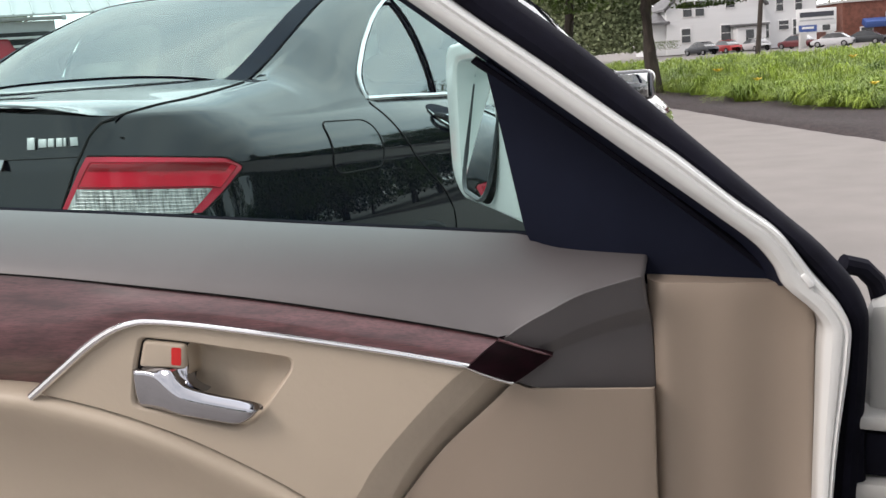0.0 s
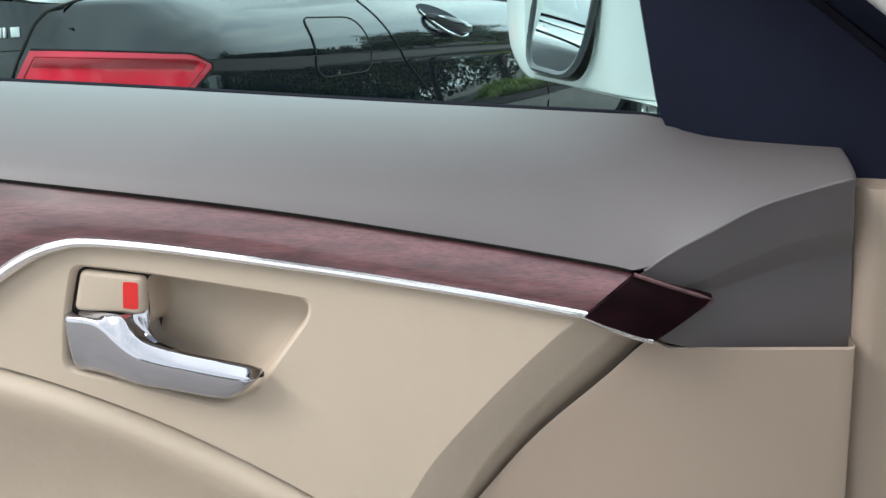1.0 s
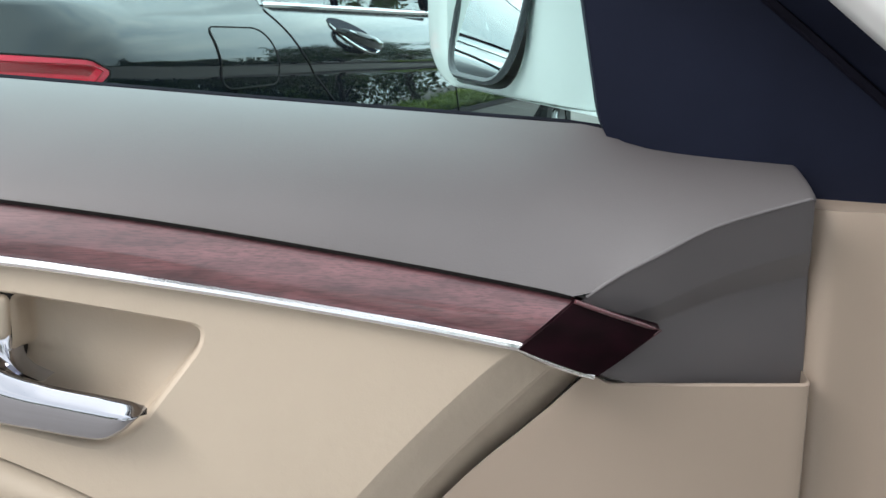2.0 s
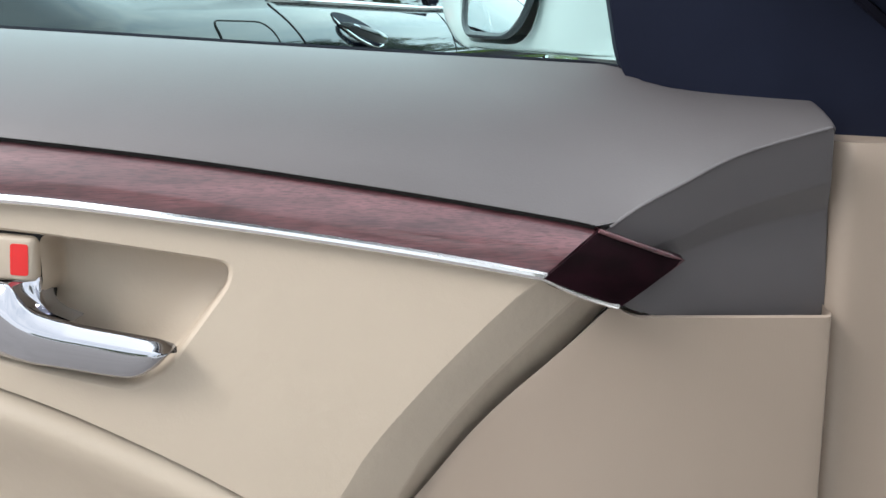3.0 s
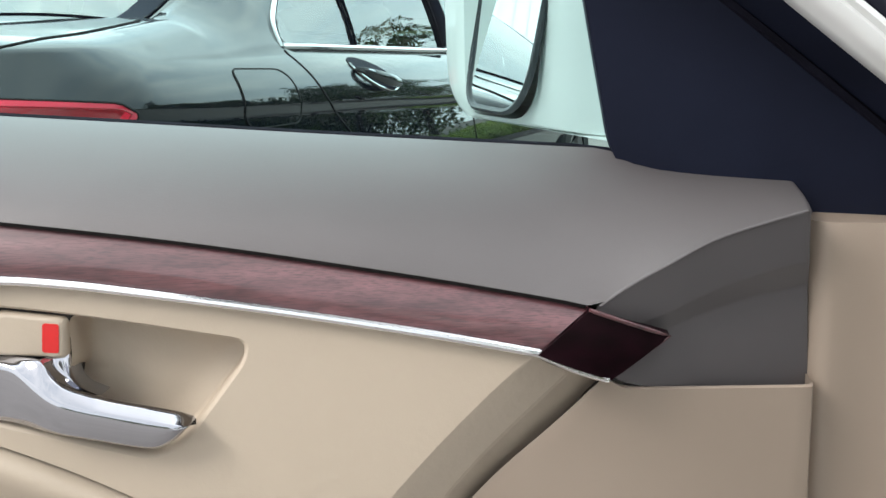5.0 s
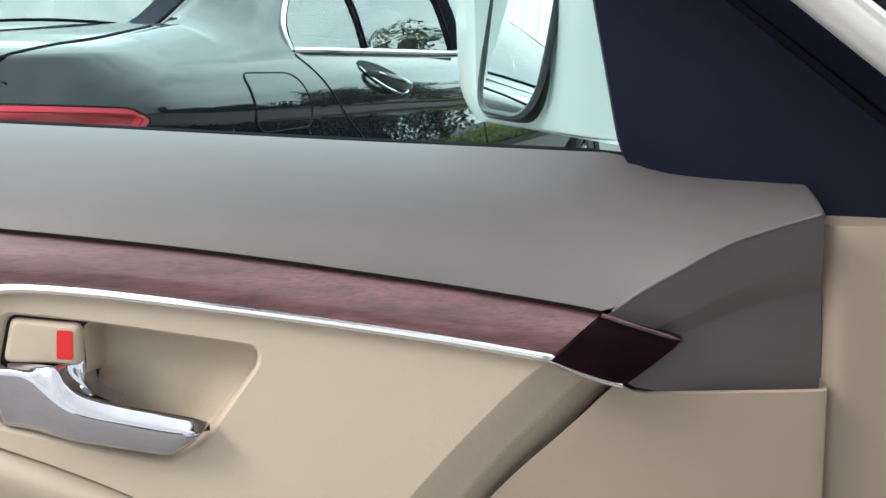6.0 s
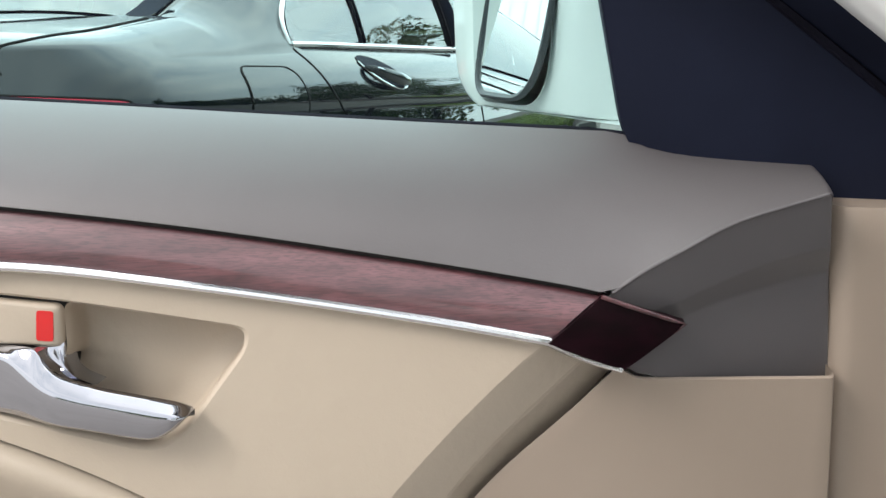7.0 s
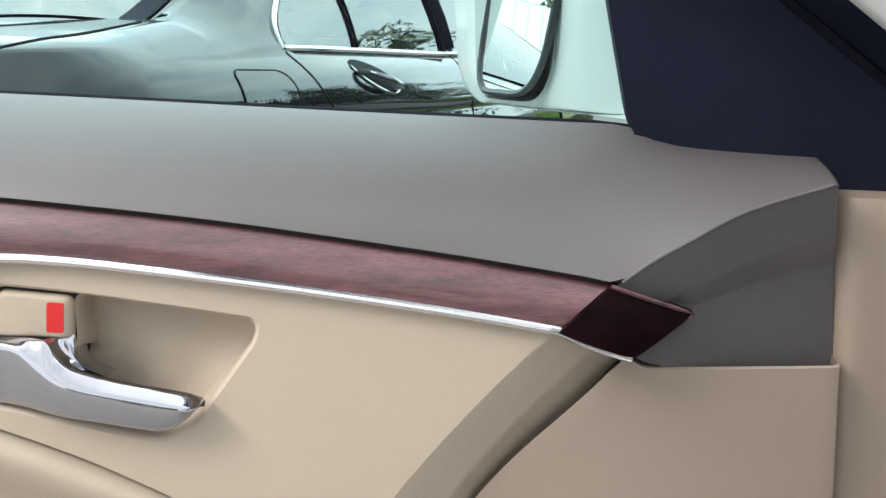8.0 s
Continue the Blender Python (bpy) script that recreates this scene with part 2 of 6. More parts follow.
# ---- mesh helpers ----
def part(name, bm, material, parent=None, label="", smooth=35):
    """Links a bmesh as one mesh object under a thing or a part."""
    bmesh.ops.recalc_face_normals(bm, faces=bm.faces)
    me = bpy.data.meshes.new(name)
    for f in bm.faces:
        f.smooth = smooth > 0
    if smooth > 0:
        lim = radians(smooth)
        for e in bm.edges:
            if len(e.link_faces) == 2 and e.calc_face_angle(0) > lim:
                e.smooth = False
    bm.to_mesh(me)
    bm.free()
    me.materials.append(material)
    ob = new(name, me)
    if parent:
        ob.parent = parent
    if label:
        ob["label"] = label
    return ob


def empty(name, m, label, category, group="", kind=""):
    ob = new(name)
    ob.matrix_world = m
    return tagged(ob, label, category, group, kind)


def spline(pts, per=8):
    """A Catmull-Rom curve through the control points."""
    P = [Vector(p) for p in pts]
    out = []
    for i in range(len(P) - 1):
        p0, p1, p2, p3 = P[max(i - 1, 0)], P[i], P[i + 1], P[min(i + 2, len(P) - 1)]
        for k in range(per):
            t = k / per
            out.append(0.5 * ((2 * p1) + (p2 - p0) * t + (2 * p0 - 5 * p1 + 4 * p2 - p3) * t * t + (3 * p1 - p0 - 3 * p2 + p3) * t ** 3))
    out.append(P[-1])
    return out


def curve_fn(pts):
    """Smooth y(x) through control points (x rising)."""
    xs = [p[0] for p in pts]
    c = spline([(p[0], p[1], 0) for p in pts], 12)
    cx, cy = [p.x for p in c], [p.y for p in c]
    return lambda x: float(np.interp(x, cx, cy)) if xs[0] <= x <= xs[-1] else (pts[0][1] if x < xs[0] else pts[-1][1])


def loft(bm, rows, close=False, wrap=False):
    """Quads between rows of points."""
    vs = [[bm.verts.new(p) for p in r] for r in rows]
    n = len(vs[0])
    pairs = list(zip(vs, vs[1:])) + ([(vs[-1], vs[0])] if wrap else [])
    for a, b in pairs:
        for i in range(n - (0 if close else 1)):
            j = (i + 1) % n
            try:
                bm.faces.new((a[i], a[j], b[j], b[i]))
            except ValueError:
                pass
    return vs


def sheet(rows, thick=0.0, axis=(0, 1, 0)):
    """A lofted surface; with thickness its border is turned back along the axis."""
    bm = bmesh.new()
    vs = loft(bm, rows)
    if thick:
        ring = vs[0] + [r[-1] for r in vs[1:]] + vs[-1][-2::-1] + [r[0] for r in vs[-2:0:-1]]
        d = Vector(axis) * thick
        back = [bm.verts.new(v.co + d) for v in ring]
        for i in range(len(ring)):
            j = (i + 1) % len(ring)
            bm.faces.new((ring[i], ring[j], back[j], back[i]))
    return bm


def tube(path, radius, sides=8, closed=False, flat=1.0, up=(0, 0, 1), bm=None):
    """A round or flattened rod along a path. radius: a number or one for each point."""
    bm = bm or bmesh.new()
    P = [Vector(p) for p in path]
    rows = []
    n = len(P)
    for i, p in enumerate(P):
        a = P[(i - 1) % n] if closed or i else P[i]
        b = P[(i + 1) % n] if closed or i < n - 1 else P[i]
        d = (b - a).normalized()
        x = d.cross(Vector(up))
        x = x.normalized() if x.length > 1e-6 else d.cross(Vector((0, 1, 0))).normalized()
        y = x.cross(d)
        r = radius[i] if isinstance(radius, (list, tuple)) else radius
        rows.append([p + r * (x * math.cos(q) * flat + y * math.sin(q)) for q in (2 * math.pi * k / sides for k in range(sides))])
    vs = loft(bm, rows, close=True, wrap=closed)
    if not closed:
        for r in (vs[0], vs[-1]):
            try:
                bm.faces.new(r)
            except ValueError:
                pass
    return bm


def box(size, centre=(0, 0, 0), bevel=0.0, seg=2, bm=None, turn=None):
    """A box with rounded edges."""
    own = bmesh.new()
    bmesh.ops.create_cube(own, size=1)
    bmesh.ops.scale(own, vec=size, verts=own.verts)
    if bevel:
        bmesh.ops.bevel(own, geom=own.edges[:], offset=bevel, segments=seg, affect="EDGES", profile=0.5)
    if turn:
        bmesh.ops.transform(own, matrix=turn, verts=own.verts)
    bmesh.ops.translate(own, vec=centre, verts=own.verts)
    if bm is None:
        return own
    me = bpy.data.meshes.new("tmp")
    own.to_mesh(me)
    own.free()
    bm.from_mesh(me)
    bpy.data.meshes.remove(me)
    return bm


def prism(outline, y0, y1, bevel=0.0, seg=2):
    """A solid from an outline in the x-z plane between two depths, its front edge rounded."""
    bm = bmesh.new()
    a = [bm.verts.new((x, y0, z)) for x, z in outline]
    b = [bm.verts.new((x, y1, z)) for x, z in outline]
    front = bm.faces.new(a)
    bm.faces.new(b[::-1])
    n = len(a)
    for i in range(n):
        bm.faces.new((a[i], b[i], b[(i + 1) % n], a[(i + 1) % n]))
    if bevel:
        bmesh.ops.bevel(bm, geom=front.edges[:], offset=bevel, segments=seg, affect="EDGES", profile=0.6)
    return bm


def rounded(outline, r, n=5):
    """An outline with its corners rounded off."""
    out = []
    m = len(outline)
    for i in range(m):
        p0, p, p1 = Vector(outline[i - 1]), Vector(outline[i]), Vector(outline[(i + 1) % m])
        rr = r[i] if isinstance(r, (list, tuple)) else r
        da, db = (p0 - p), (p1 - p)
        a = p + da.normalized() * min(rr, da.length * 0.48)
        b = p + db.normalized() * min(rr, db.length * 0.48)
        for k in range(n + 1):
            t = k / n
            out.append(tuple((1 - t) ** 2 * a + 2 * t * (1 - t) * p + t * t * b))
    return out


# ---- the open car door: x along the door to its hinges, y outwards, z up ----
DOOR_M = pose(0, 0.83, 0, 0, 0, -10)
door = empty("car_door", DOOR_M, "open white car door with beige, grey and wood-trimmed inner panel", "car door")

wood_top = curve_fn([(-0.62, 0.961), (-0.5, 0.950), (-0.33, 0.9335), (-0.2353, 0.9217), (-0.165, 0.9122), (-0.1153, 0.9045), (-0.066, 0.8958), (-0.0169, 0.8867), (0.0319, 0.8768), (0.046, 0.8732)])
chrome_line = curve_fn([(-0.338, 0.835), (-0.306, 0.859), (-0.282, 0.8765), (-0.262, 0.888), (-0.245, 0.8935), (-0.229, 0.895), (-0.20, 0.8925),
                        (-0.167, 0.888), (-0.10, 0.8775), (-0.03, 0.865), (0.021, 0.8545)])
arm_top = curve_fn([(-0.62, 0.868), (-0.5, 0.856), (-0.365, 0.841), (-0.331, 0.835), (-0.27, 0.8190), (-0.21, 0.7968), (-0.16, 0.7725), (-0.12, 0.7495), (-0.09, 0.7285), (-0.0718, 0.7171), (-0.052, 0.7120), (-0.03, 0.709)])
sill_z = curve_fn([(-0.62, 0.995), (-0.4, 0.9782), (-0.242, 0.9650), (-0.093, 0.9513), (0.033, 0.9402), (0.056, 0.9380), (0.068, 0.934), (0.082, 0.9275), (0.098, 0.9245), (0.154, 0.9175)])
arc_z = curve_fn([(0.046, 0.8717), (0.0627, 0.8820), (0.0814, 0.8908), (0.1087, 0.9026), (0.1530, 0.9124)])
crease_y = lambda u: lerp(-0.003, 0.024, (u - 0.046) / 0.106)
grey_low = lambda u: float(np.interp(u, (0.046, 0.0545, 0.0605, 0.0630, 0.068, 0.154), (0.842, 0.8375, 0.8330, 0.8318, 0.8312, 0.8238)))
arc1 = spline([(0.0205, 0.8535), (0.0066, 0.8426), (-0.0192, 0.8176), (-0.0460, 0.7888), (-0.0612, 0.7700), (-0.0709, 0.7545), (-0.0800, 0.742), (-0.0903, 0.7270), (-0.105, 0.695), (-0.115, 0.64)], 6)
arc2 = spline([(0.0545, 0.8375), (0.0320, 0.8135), (0.0055, 0.7900), (-0.0137, 0.7704), (-0.0349, 0.7445), (-0.0450, 0.7320), (-0.0520, 0.7215), (-0.0545, 0.710), (-0.0540, 0.69), (-0.050, 0.64)], 6)


def lerp(a, b, t):
    return a + (b - a) * t


def build_upper_pad():
    rows = []
    for i in range(90):
        u = lerp(-0.62, 0.1480, i / 89)
        if u < 0.046:
            z0, y0 = wood_top(u) + 0.0015, -0.004
        else:
            z0, y0 = arc_z(u), crease_y(u)
        z1, y1 = sill_z(u), 0.078
        h = z1 - z0
        row = []
        for k in range(15):
            t = k / 14
            # a convex roll from the trim line to the glass
            flat = min(1.0, max(0.0, (u + 0.05) / 0.13))
            flat = 0.85 * flat * flat * (3 - 2 * flat)
            row.append((u + 0.005 * max(0, u / 0.148) ** 6 * t ** 0.6, y0 + (y1 - y0) * lerp(t ** 1.35, t, flat), z0 + h * lerp(0.30 * t + 0.70 * math.sin(t * math.pi / 2), t + 0.10 * math.sin(t * math.pi), flat)))
        row.append((u, y1 + 0.006, z1 - 0.006))
        if u >= 0.046:
            row[0] = (u, y0, z0)
        rows.append(row)
    # ease the run of the roll along the door
    for _ in range(25):
        nxt = [list(r) for r in rows]
        for i in range(1, len(rows) - 1):
            for k in range(1, 14):
                a, b, c = rows[i - 1][k], rows[i][k], rows[i + 1][k]
                w = min(k, 14 - k) / 7
                nxt[i][k] = (b[0], b[1] + w * ((a[1] + c[1]) / 2 - b[1]), b[2] + w * ((a[2] + c[2]) / 2 - b[2]))
        rows = nxt
    # the front end turns down round its edge
    last = rows[-1]
    for k in range(1, 5):
        a = k / 4 * math.pi / 2
        rows.append([(x + 0.004 * math.sin(a), y + 0.004 * (1 - math.cos(a)) + (0.004 if k == 4 else 0), z - 0.003 * (1 - math.cos(a))) for x, y, z in last])
    rows.append([(x + 0.0005, y + 0.03, z - 0.004) for x, y, z in rows[-1]])
    part("upper_pad", sheet(rows), GREY, door, "soft grey vinyl shoulder below the window")
    # front facet under the arched crease, with a shallow valley
    rows = []
    for i in range(40):
        u = lerp(0.044, 0.1480, i / 39)
        f = max(0, (u - 0.046) / 0.102)
        za, zb = arc_z(max(u, 0.046)), grey_low(u)
        x = (u - 0.0845) / 0.0695
        l1 = min(lerp(0.8665, 0.8850, x) + 0.003 * math.sin(max(0, x) * math.pi), za - 0.001)
        l2 = min(lerp(0.8570, 0.8700, x) + 0.002 * math.sin(max(0, x) * math.pi), l1 - 0.001)
        zb = min(zb, l2 - 0.001)
        # three flats: upper band, steep band, lower flat, each leaning in under the crease
        heights = [lerp(za, l1, t) for t in (0, 0.05, 0.35, 0.65, 0.95, 1)] + [lerp(l1, l2, t) for t in (0.08, 0.5, 0.92, 1)] + [lerp(l2, zb - 0.010 * min(1.0, max(0.0, (u - 0.064) / 0.03)), t) for t in (0.04, 0.3, 0.6, 0.85, 1)]
        row = []
        for z in heights:
            lean = 0.42 * (za - max(z, l1)) + 0.90 * (l1 - min(l1, max(z, l2))) + 0.10 * (l2 - min(l2, z))
            row.append((u + f * f * (0.032 * (za - z) + 0.20 * lean), crease_y(max(u, 0.046)) + lean * (0.55 + 0.45 * f), z))
        rows.append(row)
    last = rows[-1]
    rows.append([(x + 0.0025, y + 0.0012, z) for x, y, z in last])
    rows.append([(x + 0.004, y + 0.005, z) for x, y, z in last])
    rows.append([(x + 0.0045, y + 0.04, z) for x, y, z in last])
    part("front_facet", sheet(rows), GREY, door, smooth=40)
    crease_line = [(u, crease_y(u) + 0.0008, arc_z(u) - 0.0004) for u in np.linspace(0.050, 0.1490, 26)]
    part("crease_roll", tube(crease_line, 0.0011, 8), GREY, door, smooth=80)
    part("window_seal", tube([(u, 0.0835, sill_z(u) - 0.0022) for u in np.linspace(-0.62, 0.062, 40)], 0.0034, 8), RUBBER, door)


def build_wood():
    rows = []
    for i in range(80):
        u = lerp(-0.62, 0.0215, i / 79)
        low = chrome_line(u) if u >= -0.338 else arm_top(u)
        # the front end runs out along a slanting edge
        rows.append([None] * 17)
        for k in range(17):
            t = k / 16
            uu = u + (0.0245 * (1 - t) * max(0, (u + 0.10) / 0.1215) if u > -0.10 else 0)
            lowz = chrome_line(min(uu, 0.021)) if u >= -0.338 else low
            z = lerp(wood_top(uu), lowz if uu <= 0.0211 else lerp(0.8545, 0.853, 1), t)
            if u > -0.10:
                z = lerp(wood_top(uu), chrome_line(u), t)
            y = -0.0002 - 0.0088 * t - 0.0035 * math.sin(t * math.pi)
            tuck = min(1.0, max(0.0, (-0.268 - u) / 0.05))
            below = max(0.0, 0.880 - 0.02 * max(0.0, -0.36 - u) - z)
            y += 0.62 * tuck * (math.sqrt(below ** 2 + 0.000036) - 0.006 if below else 0.0)
            rows[-1][k] = (uu, y, z)
    part("wood_trim", sheet(rows, 0.008), WOOD, door, "polished reddish mahogany trim strip")
    # the folded end of the veneer, its shade put into the dark colour
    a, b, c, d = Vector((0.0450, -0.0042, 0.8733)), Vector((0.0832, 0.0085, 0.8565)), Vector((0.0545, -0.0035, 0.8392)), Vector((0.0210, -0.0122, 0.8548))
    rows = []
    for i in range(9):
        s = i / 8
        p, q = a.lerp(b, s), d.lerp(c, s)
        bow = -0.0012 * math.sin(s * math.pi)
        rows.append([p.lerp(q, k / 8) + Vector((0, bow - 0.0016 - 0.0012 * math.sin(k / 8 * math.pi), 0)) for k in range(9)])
    part("wood_end", sheet(rows, 0.010), WOOD_SHADED, door, "bevelled end of the veneer, its shade put into the dark colour")
    rim = [a.lerp(b, k / 10) + Vector((0, -0.0022 - 0.0012 * math.sin(k / 10 * math.pi), 0.0003)) for k in range(11)] + [b.lerp(c, k / 6) + Vector((0, -0.0012, 0)) for k in range(1, 4)]
    part("wood_end_rim", tube(rim, [0.0011] * 9 + [0.0008, 0.0007, 0.0006, 0.0005, 0.0003], 8), WOOD, door, "glossy red edge of the veneer's end", smooth=80)
    part("top_gap", tube([(u, -0.0012, wood_top(u) + 0.0010) for u in np.linspace(-0.62, 0.0435, 50)], 0.0019, 6), GAP, door)


def build_chrome_strip():
    pts = [(u, -0.0105, chrome_line(u) + 0.0004) for u in np.linspace(-0.338, 0.021, 70)]
    pts += [(lerp(0.021, 0.0535, k / 8), lerp(-0.0105, -0.005, k / 8), lerp(0.8545, 0.8392, k / 8) - 0.0012 * math.sin(k / 8 * math.pi)) for k in range(1, 9)]
    n = len(pts)
    r = [0.0023 + 0.0012 * min(1.0, max(0.0, (-0.225 - float(p[0])) / 0.05)) for p in pts[:-8]] + [0.0020 - 0.0007 * k / 8 for k in range(1, 9)]
    part("chrome_strip", tube(pts, r, 10), SATIN, door, "thin chrome strip under the wood")


RECESS = rounded([(-0.2385, 0.8815), (-0.202, 0.8770), (-0.1175, 0.8625), (-0.1185, 0.853), (-0.151, 0.8135), (-0.165, 0.8055), (-0.2520, 0.8262), (-0.2472, 0.855)],
                 [0.006, 0.02, 0.007, 0.006, 0.012, 0.012, 0.008, 0.02], 5)


POCKET = rounded([(-0.2000, 0.8768), (-0.1175, 0.8625), (-0.1185, 0.853), (-0.151, 0.8135), (-0.165, 0.8055), (-0.212, 0.8165), (-0.212, 0.845), (-0.2010, 0.850)],
                 [0.006, 0.007, 0.006, 0.012, 0.012, 0.008, 0.008, 0.006], 5)


def build_field():
    """The beige middle field with the pocket for the handle."""
    outline = [(u, chrome_line(u) - 0.001) for u in np.linspace(-0.338, 0.0205, 60)]
    outline += [(p.x, p.y) for p in arc1[1:-12]]
    low_u = [u for u in np.linspace(-0.0925, -0.336, 40)]
    outline += [(u, arm_top(u) + 0.002) for u in low_u if arm_top(u) > 0.70]
    bm = bmesh.new()
    Y = -0.0072
    outer = [bm.verts.new((x, Y, z)) for x, z in outline]
    cx = sum(p[0] for p in RECESS) / len(RECESS)
    cz = sum(p[1] for p in RECESS) / len(RECESS)
    hole = [bm.verts.new((cx + (x - cx) * 1.045, Y, cz + (z - cz) * 1.07)) for x, z in RECESS]
    edges = []
    for loop in (outer, hole):
        for i in range(len(loop)):
            edges.append(bm.edges.new((loop[i], loop[(i + 1) % len(loop)])))
    bmesh.ops.triangle_fill(bm, use_beauty=True, edges=edges)
    part("beige_field", bm, BEIGE, door, "smooth beige vinyl field around the handle", smooth=25)
    # the pocket: rounded lip, walls and floor
    levels = [(1.045, 1.07, Y), (1.025, 1.04, Y + 0.0006), (1.008, 1.012, Y + 0.0022), (1.0, 1.0, Y + 0.0050), (0.998, 0.998, Y + 0.010)]
    bm = bmesh.new()
    loft(bm, [[(cx + (x - cx) * a, y, cz + (z - cz) * b) for x, z in RECESS] for a, b, y in levels], close=True)
    part("pocket_lip", bm, BEIGE, door, smooth=60)
    px = sum(p[0] for p in POCKET) / len(POCKET)
    pz = sum(p[1] for p in POCKET) / len(POCKET)
    levels = [(1.03, 1.03, Y + 0.0015), (1.0, 1.0, Y + 0.0045), (0.990, 0.985, Y + 0.010), (0.978, 0.966, Y + 0.0160), (0.955, 0.935, Y + 0.0200), (0.915, 0.885, Y + 0.0218), (0.5, 0.48, Y + 0.0226), (0.1, 0.1, Y + 0.0226)]
    bm = bmesh.new()
    vs = loft(bm, [[(px + (x - px) * a, y, pz + (z - pz) * b) for x, z in POCKET] for a, b, y in levels], close=True)
    bm.faces.new(vs[-1])
    part("handle_pocket", bm, BEIGE, door, "moulded beige pocket behind the door handle", smooth=60)
    # the rolled edge that runs down in an arc
    rows = []
    ridge = spline([(0.0385, 0.8450), (0.0215, 0.8290), (-0.0019, 0.8062), (-0.0207, 0.7858), (-0.0345, 0.7675), (-0.0453, 0.7505), (-0.0560, 0.7345), (-0.0690, 0.7180), (-0.082, 0.69), (-0.09, 0.64)], 6)
    for p, m, q in zip(arc1, ridge, arc2):
        a, mid, b = Vector((p.x, -0.0072, p.y)), Vector((m.x + 0.0004, 0.0040, m.y - 0.0012)), Vector((q.x + 0.0006, 0.0230, q.y - 0.0024))
        row = [a + Vector((-0.0008, 0.0003, 0.0003)), a]
        row += [a.lerp(mid, 0.05) + Vector((0, -0.0002, 0)), a.lerp(mid, 0.5), a.lerp(mid, 0.96), mid + Vector((0, 0.0003, 0)), mid.lerp(b, 0.05), mid.lerp(b, 0.92)]
        row += [b + Vector((-0.0006, 0.001, 0)), b + Vector((0.0004, 0.006, 0))]
        rows.append(row)
    part("arched_edge", sheet(rows), BEIGE, door, smooth=10)
    part("arc_gap", tube([(p.x + 0.0006, 0.0190, p.y - 0.0016) for p in arc2], 0.0007, 6), GAP, door)


def build_front_panel():
    rows = []
    bound = curve_fn(sorted([(p.y + 0.0026, p.x - 0.0012) for p in arc2]))
    for i in range(34):
        z = lerp(0.8365, 0.645, i / 33)
        u0 = bound(z) + 0.0006
        row = []
        for k in range(22):
            t = k / 21
            u = lerp(u0, 0.1545, t)
            zz = lerp(min(grey_low(u), 0.8365) - 0.0024, 0.645, i / 33) if u > 0.05 else z - 0.0024 * max(0.0, 1 - i / 4)
            y = 0.0075 + 0.16 * (math.sqrt((u - 0.04) ** 2 + 0.0009) + (u - 0.04)) * 0.75 - 0.002 + 0.06 * (0.8365 - z) + (0.0012 if k == 0 else 0)
            row.append((u, y, zz))
        x, y, z3 = row[-1]
        row += [(x + 0.0022, y + 0.001, z3), (x + 0.0035, y + 0.004, z3), (x + 0.004, y + 0.03, z3)]
        if i == 0:
            rows.append([(x, y + 0.007, z3 - 0.012) for x, y, z3 in row])
            rows.append([(x, y + 0.0045, z3 - 0.0008) for x, y, z3 in row])
            rows.append([(x, y + 0.0015, z3) for x, y, z3 in row])
            row = [(x, y, z3 - 0.0007) for x, y, z3 in row]
        rows.append(row)
    part("front_panel", sheet(rows), BEIGE_CAP, door, "beige lower panel ahead of the arched seam")


def build_armrest():
    rows = []
    for i in range(50):
        u = lerp(-0.62, -0.055, i / 49)
        z = arm_top(u)
        d = (arm_top(u + 0.03) - arm_top(u - 0.03)) / 0.06
        n = Vector((d, 0, -1)).normalized()
        row = []
        for off, y in ((-0.004, 0.026), (-0.0018, 0.006), (0.0004, -0.0055), (0.002, -0.0100), (0.005, -0.0128), (0.009, -0.0132), (0.015, -0.0112), (0.024, -0.0052), (0.038, 0.0055), (0.055, 0.0165), (0.078, 0.028), (0.11, 0.039), (0.16, 0.044), (0.24, 0.044)):
            row.append((u + n.x * off, y, z + n.z * off))
        rows.append(row)
    part("armrest", sheet(rows), BEIGE, door, "padded beige armrest", smooth=60)


def pillow(outline, y_back, y_front, soft):
    """A solid with a softly rounded front, its outline drawn in towards the middle."""
    cx = sum(p[0] for p in outline) / len(outline)
    cz = sum(p[1] for p in outline) / len(outline)
    size = max(abs(p[0] - cx) for p in outline)
    bm = bmesh.new()
    rows = []
    for k in range(7):
        a = k / 6 * math.pi / 2
        f = 1 - soft * (1 - math.cos(a)) / size
        rows.append([(cx + (x - cx) * f, y_front + soft * (1 - math.sin(a)), cz + (z - cz) * f) for x, z in outline])
    rows.insert(0, [(x, y_back, z) for x, z in outline])
    vs = loft(bm, rows, close=True)
    bm.faces.new(vs[-1])
    return bm


